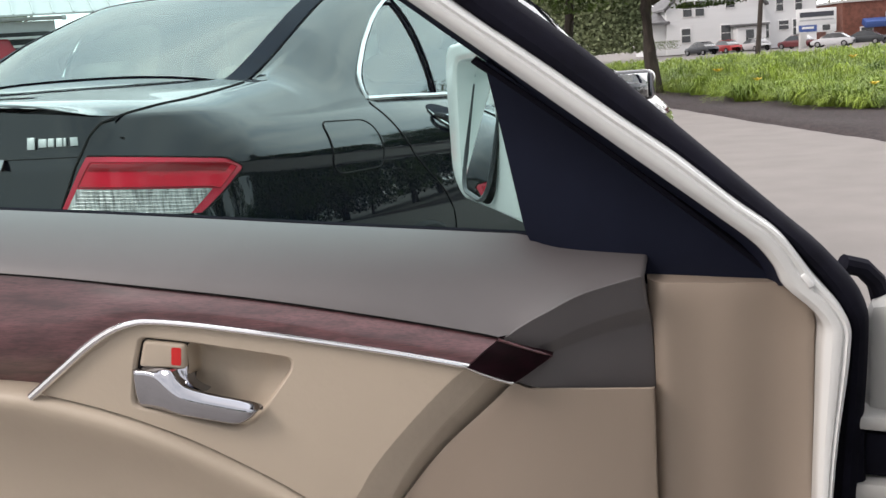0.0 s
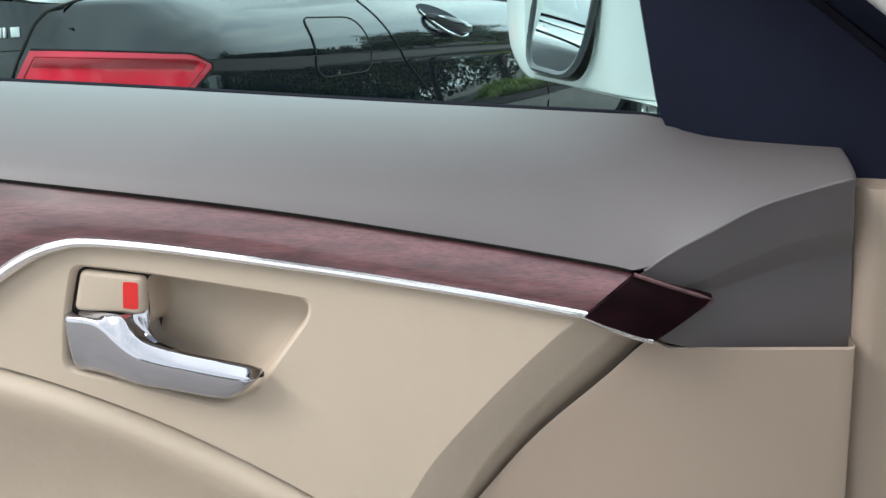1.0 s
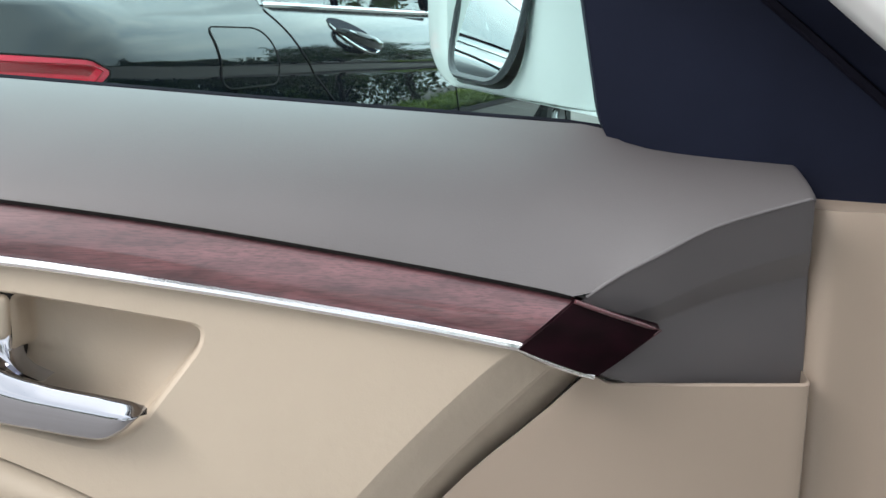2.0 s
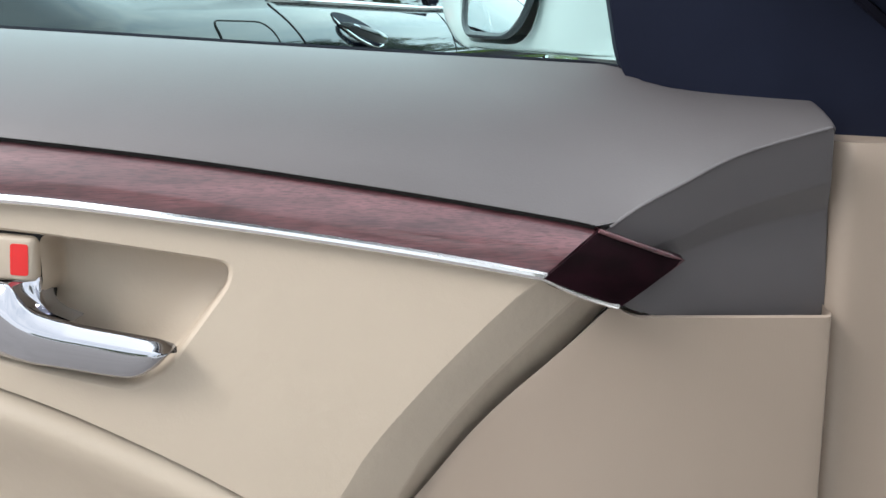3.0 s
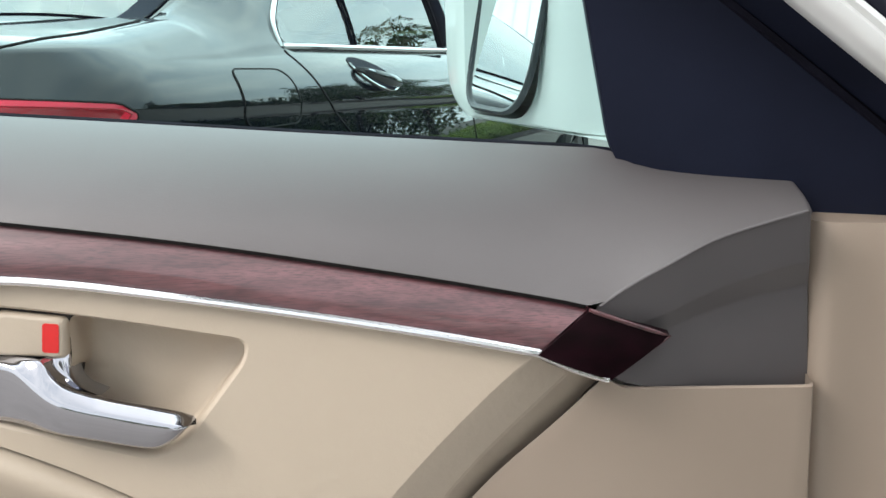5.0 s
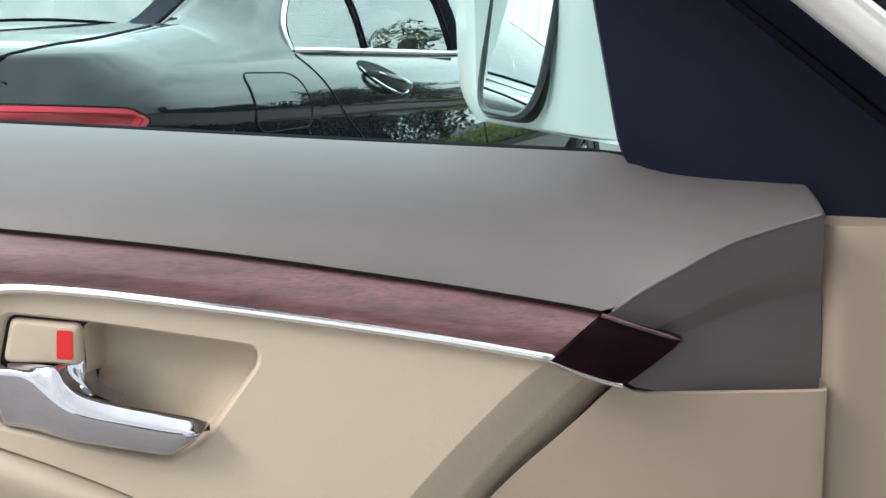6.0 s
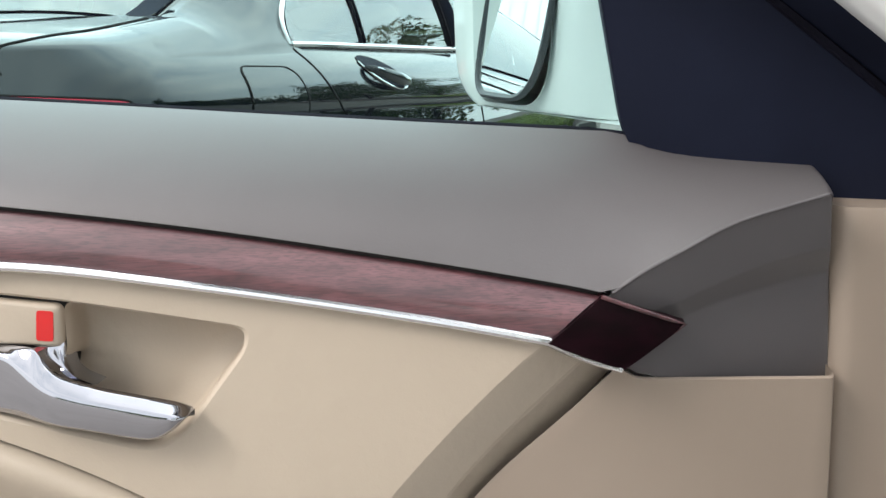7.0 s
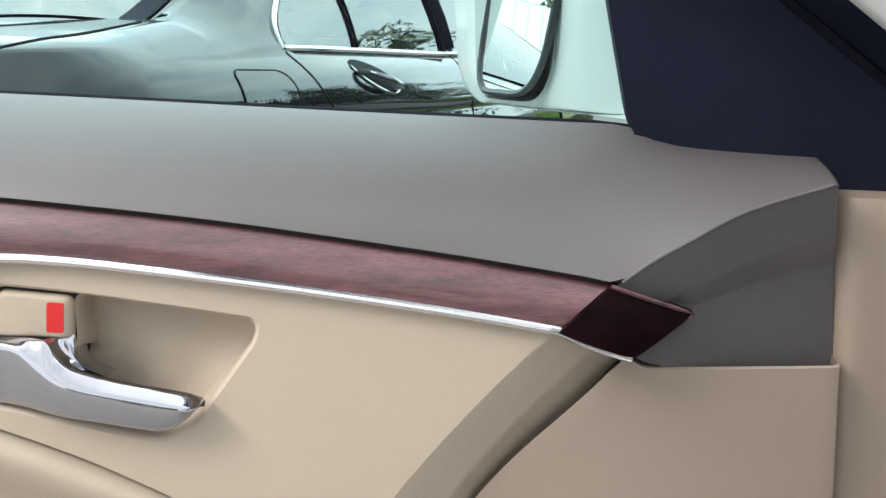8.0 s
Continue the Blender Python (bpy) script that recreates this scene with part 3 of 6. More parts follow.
def build_handle():
    h = new("inner_handle")
    h.parent = door
    h["label"] = "chrome inner door handle with beige lock tab"
    # lock tab
    out = rounded([(-0.2376, 0.8800), (-0.2016, 0.8757), (-0.2034, 0.8545), (-0.2446, 0.8575)], 0.0042, 5)
    tab = part("lock_tab", pillow(out, 0.004, -0.0068, 0.0052), BEIGE, h, smooth=60)
    mark = part("red_mark", prism(rounded([(-0.2138, 0.8735), (-0.2058, 0.8728), (-0.2074, 0.8585), (-0.2156, 0.8591)], 0.0014, 3), -0.0003, 0.002, 0), RED_TAG, tab, "red rectangle showing unlocked")
    mark.location.y = -0.0068
    # lever: bright top ledge, darker front face, rounded tip
    top = curve_fn([(-0.2455, 0.8560), (-0.2360, 0.8556), (-0.2300, 0.8548), (-0.2245, 0.8524), (-0.2150, 0.8446), (-0.2060, 0.8392), (-0.1931, 0.8350), (-0.1804, 0.8323), (-0.1552, 0.8272), (-0.1425, 0.8256)])
    back = curve_fn([(-0.2455, 0.8568), (-0.2360, 0.8572), (-0.2250, 0.8572), (-0.2165, 0.8568), (-0.2128, 0.8546), (-0.2098, 0.8494), (-0.204, 0.8447), (-0.1940, 0.8409), (-0.181, 0.8373), (-0.1560, 0.8322), (-0.1480, 0.8302), (-0.1425, 0.8268)])
    low = curve_fn([(-0.2495, 0.8245), (-0.2228, 0.8218), (-0.1969, 0.8183), (-0.171, 0.8136), (-0.1600, 0.8130), (-0.1513, 0.8172), (-0.1462, 0.8218), (-0.1425, 0.8250)])
    rows = []
    for i in range(64):
        u = lerp(-0.2486, -0.1430, (i / 63) ** 0.93)
        a, b, c = top(u), back(u), low(u)
        out_t = min(1.0, max(0.0, (u + 0.2455) / 0.045))
        yf = lerp(-0.0115, -0.0215, out_t * out_t * (3 - 2 * out_t))
        yf += 0.004 * (1 - min(1.0, (u + 0.2490) / 0.003))
        nose = math.sqrt(max(0.0, 1 - min(1.0, max(0.0, (u + 0.1520) / 0.0094)) ** 2))
        yf += 0.0045 * (1 - nose)
        deep = 0.0056
        row = []
        root = lerp(0.010, yf + 0.0085, min(1.0, max(0.0, (u + 0.175) / 0.02)))
        for z, y in ((c, root), (c + 0.0003, yf + 0.0070), (lerp(c, a, 0.06), yf + 0.0040), (lerp(c, a, 0.16), yf + 0.0021), (lerp(c, a, 0.36), yf + 0.0007), (lerp(c, a, 0.62), yf), (lerp(c, a, 0.90), yf),
                     (lerp(c, a, 0.98), yf + 0.0005), (lerp(a, b, 0.08), yf + 0.0012), (lerp(a, b, 0.40), yf + 0.0012 + 0.36 * deep), (lerp(a, b, 0.75), yf + 0.0012 + 0.72 * deep), (lerp(a, b, 0.97), yf + 0.0012 + deep),
                     (b, yf + 0.0022 + deep), (b - 0.0014, yf + 0.0032 + deep), (b - 0.005, yf + 0.0040 + deep), (lerp(c, b, 0.25), yf + 0.0046 + deep)):
            row.append((u, y, z))
        rows.append(row)
    bm = bmesh.new()
    vs = loft(bm, rows)
    bm.faces.new(vs[0])
    bm.faces.new(vs[-1][::-1])
    part("lever", bm, CHROME, h, "curved chrome lever", smooth=48)
    # hollow neck from the ledge's inner edge to the tab's corner
    edge = spline([(-0.2042, 0.8575), (-0.2040, 0.8530), (-0.2030, 0.8478), (-0.2005, 0.8446), (-0.1960, 0.8419), (-0.1880, 0.8390)], 5)
    rows = []
    for i, q in enumerate(edge):
        u = lerp(-0.2172, -0.1890, i / (len(edge) - 1))
        a, b = Vector((u, -0.0120, back(u) - 0.0006)), Vector((q.x, lerp(-0.0035, -0.0125, (i / (len(edge) - 1)) ** 0.8), q.y))
        rows.append([a.lerp(b, t) + Vector((0, 0.0030 * math.sin(t * math.pi), 0)) for t in np.linspace(0, 1, 8)] + [b + Vector((0.0012, 0.0015, -0.0002)), b + Vector((0.0014, 0.012, -0.0003))])
    part("lever_neck", sheet(rows), CHROME, h, "dark mirrored neck of the lever", smooth=80)
    out = rounded([(-0.2405, 0.8828), (-0.2003, 0.8776), (-0.2022, 0.8530), (-0.2032, 0.8485), (-0.2120, 0.8155), (-0.2530, 0.8236), (-0.2492, 0.856)], 0.004, 3)
    bez = part("black_bezel", prism(out, -0.0030, 0.012, 0.0004), GAP, h)


def build_shell():
    # beige end cap at the hinge side
    rows = []
    for u in list(np.linspace(0.1555, 0.2575, 22)) + list(np.linspace(0.2605, 0.2855, 8)):
        u = float(u)
        top = lerp(0.9010, 0.8930, (u - 0.1555) / 0.102) if u < 0.2575 else lerp(0.8930, 0.8655, (u - 0.2575) / 0.028)
        roll = 0.0045 * math.exp(-((u - 0.154) / 0.013) ** 2) + 0.016 * math.exp(-((u - 0.1535) / 0.0055) ** 2) + 0.0012 * math.sin((u - 0.17) * 95) + 0.010 * max(0.0, (u - 0.276) / 0.0095) ** 2
        row = []
        for k in range(16):
            z = lerp(top, 0.60, (k / 15) ** 1.4)
            row.append((u, 0.050 + 0.22 * (u - 0.19) - 0.04 * (z - 0.88) + roll + (0.0016 if k == 0 else 0), z - (0.0 if k else -0.0008)))
        row.insert(0, (u, row[0][1] + 0.030, row[0][2]))
        rows.append(row)
    rows.append([(x + 0.0008, y + 0.03, z) for x, y, z in rows[-1]])
    part("end_cap", sheet(rows), BEIGE_CAP, door, "plain beige plastic cap at the hinge side", smooth=50)
    # painted window frame and door edge, one bent channel that leans in with the glass
    depth = lambda z: 0.040 - 0.22 * (z - 0.90) if z > 0.90 else 0.040 + 0.10 * min(0.12, 0.90 - z)
    lo = [(-0.20, 1.280), (-0.0166, 1.1325), (0.0480, 1.0810), (0.0860, 1.0505), (0.1240, 1.0200), (0.1630, 0.9886), (0.2035, 0.9560), (0.2340, 0.9304), (0.2490, 0.9110), (0.2575, 0.8940), (0.2830, 0.8670), (0.2840, 0.835), (0.2802, 0.7245), (0.276, 0.58)]
    hi = [(-0.155, 1.268), (0.0240, 1.1210), (0.0646, 1.0896), (0.1026, 1.0600), (0.1410, 1.0292), (0.1799, 0.9992), (0.2194, 0.9645), (0.2474, 0.9422), (0.2610, 0.9262), (0.2765, 0.9035), (0.3012, 0.8701), (0.3034, 0.835), (0.2922, 0.7245), (0.288, 0.58)]
    lo, hi = spline([(a, b, 0) for a, b in lo], 5), spline([(a, b, 0) for a, b in hi], 5)
    rows = []
    for p, q in zip(lo, hi):
        m = lambda t, y: Vector((lerp(p.x, q.x, t), depth(lerp(p.y, q.y, t)) + y, lerp(p.y, q.y, t)))
        rows.append([m(-0.10, 0.045), m(-0.03, 0.012), m(0.0, 0.006), m(0.06, 0.0035), m(0.20, 0.0010), m(0.26, -0.0006), m(0.45, -0.0016), m(0.60, -0.0012), m(0.66, 0.0004), m(0.70, 0.0010), m(0.75, 0.0002), m(0.82, -0.0008), m(0.95, 0.0004), m(1.0, 0.004), m(1.05, 0.02), m(1.08, 0.05)])
    part("painted_frame", sheet(rows), WHITE, door, "glossy white painted window frame and edge")
    part("weld_bead", box((0.005, 0.003, 0.012), (0.2715, 0.0385, 0.901), 0.0014, turn=pose(0, 0, 0, 0, -35, 0)), WHITE, door)
    # weather strip outside the frame
    out_pts = [(-0.08, 1.236), (0.0677, 1.1192), (0.1262, 1.0706), (0.1819, 1.0189), (0.2541, 0.9515), (0.2930, 0.9145), (0.3190, 0.8780), (0.3236, 0.8345), (0.318, 0.7025), (0.313, 0.58)]
    in_pts = [(-0.155, 1.268), (0.0220, 1.1220), (0.0826, 1.0748), (0.140, 1.0292), (0.2190, 0.9640), (0.2620, 0.9240), (0.3030, 0.8669), (0.3066, 0.8277), (0.2988, 0.7044), (0.293, 0.58)]
    o, n = spline([(a, b, 0) for a, b in out_pts], 6), spline([(a, b, 0) for a, b in in_pts], 6)
    rows = []
    for p, q in zip(n, o):
        row = []
        for t, y in ((-0.04, 0.050), (0.0, 0.026), (0.12, 0.020), (0.35, 0.018), (0.60, 0.021), (0.85, 0.027), (1.0, 0.036), (1.02, 0.060)):
            z = lerp(p.y, q.y, t)
            row.append((lerp(p.x, q.x, t), depth(z) + y, z))
        rows.append(row)
    part("weather_strip", sheet(rows), RUBBER, door, "thick black rubber weather strip")
    # mirror corner trim
    out = rounded([(0.0385, 1.0790), (0.0612, 0.9395), (0.068, 0.926), (0.095, 0.915), (0.150, 0.905), (0.156, 0.890), (0.268, 0.889)], [0.004, 0.01, 0.01, 0.02, 0.004, 0.004, 0.010], 5)
    bm = prism(out, 0.0745, 0.092, 0.004, 3)
    for v in bm.verts:
        v.co.y -= 0.10 * (v.co.z - 0.93)
    part("mirror_corner", bm, BLACK, door, "plain black corner trim behind the mirror")
    rows = []
    for k in range(21):
        x, z = lerp(0.030, 0.2568, k / 20), lerp(1.0790, 0.8940, k / 20) + 0.004 * math.sin(k / 20 * math.pi)
        y = 0.0740 - 0.10 * (z - 0.93)
        rows.append([(x - 0.0025, y + 0.003, z - 0.0025), (x - 0.0010, y - 0.0012, z - 0.0010), (x + 0.0010, y - 0.0012, z + 0.0010), (x + 0.0025, y + 0.003, z + 0.0025)])
    part("corner_rib", sheet(rows), RUBBER, door)
    # black channel between the glass or corner trim and the painted frame
    rows = []
    for p in lo[:46]:
        d = depth(p.y)
        k = lerp(0.36, 0.20, min(1.0, max(0.0, (p.y - 1.045) / 0.035)))
        rows.append([(p.x - 0.036 * k, 0.0865 - 0.10 * (p.y - 0.95), p.y - 0.034 * k), (p.x - 0.022 * k, 0.080 - 0.10 * (p.y - 0.95), p.y - 0.019 * k), (p.x - 0.006 * k, d + 0.022, p.y - 0.005 * k), (p.x + 0.001, d + 0.0065, p.y + 0.001)])
    part("glass_channel", sheet(rows), BLACK, door)
    # glass
    bm = bmesh.new()
    lean = lambda z: 0.090 - 0.10 * (z - 0.95)
    pts = [(-0.62, 0.975), (0.0, 0.930), (0.075, 0.915), (0.20, 0.915), (0.20, 0.945), (-0.0166, 1.120), (-0.20, 1.264), (-0.62, 1.30)]
    f = [bm.verts.new((x, lean(z), z)) for x, z in pts]
    bm.faces.new(f)
    pane = part("window_glass", bm, SIDE_GLASS, door, "raised green-tinted window glass", smooth=0)
    pane.visible_shadow = False
    # outer skin and belt moulding
    rows = []
    for i in range(30):
        u = lerp(-0.62, 0.30, i / 29)
        top = sill_z(min(u, 0.06)) - 0.014 - (0 if u < 0.06 else 0.12 * (u - 0.06))
        rows.append([(u, 0.100, top + 0.004), (u, 0.108, top), (u, 0.116, top - 0.02), (u, 0.150, top - 0.10), (u, 0.165, 0.72), (u, 0.160, 0.55), (u, 0.120, 0.36), (u, 0.085, 0.34)])
    part("outer_skin", sheet(rows), WHITE, door, "glossy white outer door skin")
    part("belt_moulding", tube([(u, 0.104, sill_z(min(u, 0.06)) - 0.008 - (0 if u < 0.06 else 0.12 * (u - 0.06))) for u in np.linspace(-0.62, 0.25, 40)], 0.006, 8), RUBBER, door)
    part("lower_panel", box((0.73, 0.05, 0.37), (-0.255, 0.078, 0.535), 0.012), BEIGE_CAP, door)
    part("inner_shell", box((0.915, 0.012, 0.56), (-0.165, 0.092, 0.63), 0.004), WHITE, door)


def build_mirror():
    """Outside mirror pod: face plane from its outer edge to its foot, glass set in an opening."""
    m = new("side_mirror")
    m.parent = door
    m["label"] = "white outside mirror seen through the glass"
    p_out, p_in = Vector((-0.040, 0.340, 0)), Vector((0.060, 0.100, 0))
    ax = (p_in - p_out).normalized()
    nrm = Vector((ax.y, -ax.x, 0))
    if nrm.x > 0:
        nrm = -nrm
    P = lambda a, z, d=0.0: Vector((p_out.x, p_out.y, 0)) + ax * a - nrm * d + Vector((0, 0, z))
    B = lambda a, z, d=0.0: P(a, z, d + 3.2 * max(0.0, a - 0.175) ** 2 + 0.9 * max(0.0, 0.965 - z) ** 1.5)
    face = rounded([(0.0, 1.095), (0.0, 0.938), (0.27, 0.938), (0.27, 1.075), (0.20, 1.10)], [0.035, 0.045, 0.01, 0.02, 0.03], 7)
    hole = rounded([(0.046, 1.078), (0.039, 0.9430), (0.166, 0.9430), (0.185, 1.01), (0.178, 1.082)], [0.025, 0.028, 0.042, 0.05, 0.02], 7)
    n = len(face)
    hole = [hole[int(i * len(hole) / n)] for i in range(n)]
    rows = []
    for s, d in ((0.30, 0.105), (0.62, 0.095), (0.86, 0.065), (0.97, 0.030), (1.0, 0.008)):
        rows.append([P(0.125 + (a - 0.125) * s, 1.01 + (z - 1.01) * s, d) for a, z in face])
    rows.append([B(0.125 + (a - 0.125) * 0.985, 1.01 + (z - 1.01) * 0.975, 0.0) for a, z in face])
    for q in (0.2, 0.4, 0.6, 0.8):
        rows.append([B(lerp(a, b, q), lerp(z, c, q), -0.0008) for (a, z), (b, c) in zip(face, hole)])
    rows.append([P(b, c, 0.001) for b, c in hole])
    bm = bmesh.new()
    vs = loft(bm, rows, close=True)
    bm.faces.new(vs[0])
    part("housing", bm, WHITE, m, smooth=50)
    c0 = (0.115, 1.01)
    bm = bmesh.new()
    loft(bm, [[P(c0[0] + (b - c0[0]) * s, c0[1] + (c - c0[1]) * s, d) for b, c in hole] for s, d in ((1.0, 0.0005), (0.975, 0.006), (0.960, 0.016), (0.950, 0.036))], close=True)
    part("mirror_rim", bm, WHITE, m, smooth=60)
    bm = bmesh.new()
    flat = [(c0[0] + (b - c0[0]) * (0.985 if b < c0[0] else 1.08), c0[1] + (c - c0[1]) * 0.950 + 0.002) for b, c in hole]
    inner = [P(b, c, 0.0048 - 0.08 * (b - c0[0]) + 0.17 * (c - c0[1])) for b, c in flat]
    bm.faces.new([bm.verts.new(v) for v in inner])
    part("glass_bezel", tube(inner, 0.0024, 6, closed=True), MIRROR_LIP, m, smooth=60)
    part("mirror_glass", bm, MIRROR, m, "silvered mirror glass", smooth=0)
    part("foot", box((0.070, 0.05, 0.040), (0.098, 0.112, 0.956), 0.012), WHITE, m)


build_upper_pad()
build_wood()
build_chrome_strip()
build_field()
build_front_panel()
build_armrest()
build_handle()
build_shell()
build_mirror()


# ---- the dark saloon: s forwards from its tail, r to its right, z up ----
CAR_M = pose(-1.284, 2.554, 0, 0, 0, -25.24)
saloon = empty("dark_saloon", CAR_M, "dark green-black four-door saloon with chrome window trim, parked", "car")
PLAN = spline([(0.0, 0.0), (0.008, 0.2), (0.03, 0.38), (0.055, 0.535), (0.115, 0.66), (0.19, 0.745), (0.274, 0.795), (0.40, 0.825), (0.584, 0.848), (0.82, 0.868),
               (1.2, 0.884), (1.6, 0.89), (2.4, 0.89), (3.2, 0.892), (3.7, 0.893), (4.1, 0.885), (4.38, 0.84), (4.56, 0.68), (4.66, 0.35), (4.68, 0.0)], 6)
plan_r = curve_fn([(0.055, 0.535), (0.115, 0.66), (0.19, 0.745), (0.274, 0.795), (0.40, 0.825), (0.584, 0.848), (0.82, 0.868), (1.2, 0.884), (1.6, 0.89), (2.4, 0.89), (3.2, 0.892), (3.7, 0.893), (4.1, 0.885)])
crease = curve_fn([(-0.1, 0.905), (0.06, 0.903), (0.22, 0.884), (0.44, 0.866), (0.68, 0.853), (1.0, 0.836), (1.36, 0.818), (1.85, 0.79), (2.8, 0.755), (3.8, 0.70), (4.6, 0.62)])
belt = curve_fn([(-0.1, 1.006), (0.13, 1.004), (0.35, 0.995), (0.6, 0.988), (0.92, 0.984), (1.31, 0.969), (2.04, 0.942), (3.0, 0.925), (3.5, 0.915), (4.2, 0.80), (4.6, 0.70)])


def lip(s, r):
    """The boot lid's rear edge rises towards the car's middle line and runs out forwards."""
    f = min(1.0, max(0.0, (0.60 - s) / 0.55))
    return 0.036 * max(0.0, 1 - (r / 0.56) ** 2) * f


def edge_lip(s):
    return lip(s, float(np.interp(s, [0.0, 0.008, 0.03, 0.055, 0.115], [0.0, 0.2, 0.38, 0.535, 0.66])))


def inset(s, z):
    """How far the side leans in from its widest line at height z."""
    c, b = crease(s), belt(s) + edge_lip(s)
    if z <= c:
        flank = float(np.interp(z, [0.16, 0.22, 0.40, 0.52, c - 0.20, c - 0.13, c - 0.06, c - 0.020, c - 0.004, c], [0.14, 0.09, 0.022, -0.006, -0.018, -0.0105, -0.0015, 0.0042, 0.003, 0.0]))
        panel = float(np.interp(z, [0.16, 0.22, 0.40, 0.52, c - 0.20, c - 0.13, c - 0.06, c - 0.020, c - 0.004, c], [0.14, 0.09, 0.022, -0.010, -0.016, -0.0105, -0.0050, -0.0018, -0.0006, 0.0]))
        return lerp(flank, panel, min(1.0, max(0.0, (0.14 - s) / 0.06)))
    t = min(1.0, (z - c) / max(b - c, 0.01))
    tail = min(1.0, max(0.0, (0.30 - s) / 0.16))
    lean = lerp(0.085, 0.018, min(1.0, max(0.0, (0.072 - s) / 0.026)))
    return lean * lerp(0.22 * t + 0.78 * t ** 2.6, t, tail) + 0.001


def side(s, z, out=0.0):
    return Vector((plan_r(s) - inset(s, z) + out, s, z))


def deck_rise(s):
    return 1.25 * float(np.interp(s, [0.05, 0.15, 0.35, 0.60, 0.95, 3.3, 3.6, 4.3, 4.6], [0.006, 0.012, 0.038, 0.074, 0.06, 0.06, 0.085, 0.05, 0.02]))


def deck_form(x):
    """Crown of the lid from its edge (0) to the middle line (1)."""
    return 0.84 * (1 - math.exp(-x / 0.085)) + 0.16 * math.sin(x * math.pi / 2)


def deck_z(s, r):
    edge = plan_r(s) - inset(s, belt(s))
    return belt(s) + deck_rise(s) * deck_form(max(0, 1 - r / edge))


def build_body():
    rows = []
    n = len(PLAN)
    for k in range(n):
        p = PLAN[k]
        s = p.x
        nrm = Vector((-(PLAN[min(k + 1, n - 1)] - PLAN[max(k - 1, 0)]).y, (PLAN[min(k + 1, n - 1)] - PLAN[max(k - 1, 0)]).x)).normalized()
        c, b = crease(s), belt(s) + edge_lip(s)
        row = []
        for z in [0.16, 0.22, 0.40, 0.50, c - 0.20, c - 0.165, c - 0.13, c - 0.095, c - 0.06, c - 0.035, c - 0.020, c - 0.010, c - 0.003, c + 0.004] + [lerp(c + 0.004, b, t) for t in (0.15, 0.3, 0.45, 0.6, 0.72, 0.83, 0.92, 1.0)]:
            i = inset(s, z)
            # plan normal points outwards in (s, r)
            row.append((p.y - nrm.y * i, p.x - nrm.x * i, z))
        rows.append(row)
    bm = bmesh.new()
    vs = loft(bm, rows)
    top = [r[-1] for r in vs]
    # deck and bonnet: crown across the car
    deck_rows = []
    for v in top:
        s, r, z = v.co.y, v.co.x, v.co.z
        edge = edge_lip(s)
        deck_rows.append([(r * (1 - x), s, z - edge + lip(s, abs(r * (1 - x))) + deck_rise(s) * deck_form(x)) for x in (0, 0.015, 0.03, 0.05, 0.075, 0.10, 0.13, 0.17, 0.22, 0.3, 0.5, 0.75, 1.0)])
    loft(bm, deck_rows)
    # mirror image for the other flank
    geom = bm.verts[:] + bm.edges[:] + bm.faces[:]
    bmesh.ops.mirror(bm, geom=geom, matrix=Matrix.Identity(4), merge_dist=0.0005, axis="X")
    bmesh.ops.remove_doubles(bm, verts=bm.verts, dist=0.0008)
    # leave the cabin open on top
    kill = [f for f in bm.faces if 0.70 < f.calc_center_median().y < 3.25 and abs(f.calc_center_median().x) < 0.70 and f.calc_center_median().z > 0.93]
    bmesh.ops.delete(bm, geom=kill, context="FACES")
    part("body", bm, PAINT, saloon, smooth=30)


roof_z = curve_fn([(0.42, 1.045), (0.55, 1.078), (0.75, 1.165), (1.0, 1.268), (1.25, 1.352), (1.5, 1.408), (1.8, 1.438), (2.2, 1.447), (2.6, 1.42), (2.9, 1.34), (3.2, 1.18), (3.45, 1.02)])


def cabin_w(s):
    return plan_r(s) - 0.082


def cabin_pt(s, q, out=0.0):
    """Point of the glasshouse: q 0 at the belt, 1 on the roof's middle line."""
    zb, wb = belt(s) - 0.004, cabin_w(s)
    h = max(roof_z(s) - zb, 0.02)
    a = q * math.pi / 2
    zr = math.sin(a) ** 1.0
    foot = min(1.0, max(0.0, (s - 0.48) / 0.45))
    foot = foot * foot * (3 - 2 * foot)
    r = (wb * math.cos(a) ** lerp(0.85, 0.32, foot)) * (1 - 0.13 * zr) if q < 1 else 0.0
    return Vector((r + out * math.cos(a), s, zb + h * zr + out * math.sin(a)))


def cabin_q(s, z):
    zb = belt(s) - 0.004
    h = max(roof_z(s) - zb, 0.02)
    return math.asin(min(1, max(0, (z - zb) / h))) * 2 / math.pi


def cabin_side(s, z, out=0.0):
    return cabin_pt(s, cabin_q(s, z), out)


def cabin_top(s, r, out=0.0):
    """Point of the upper surface at half-breadth r."""
    lo, hi = 0.0, 1.0
    for _ in range(24):
        m = (lo + hi) / 2
        if cabin_pt(s, m).x > abs(r):
            lo = m
        else:
            hi = m
    p = cabin_pt(s, lo, out)
    return Vector((r, s, p.z + (0 if out else 0)))


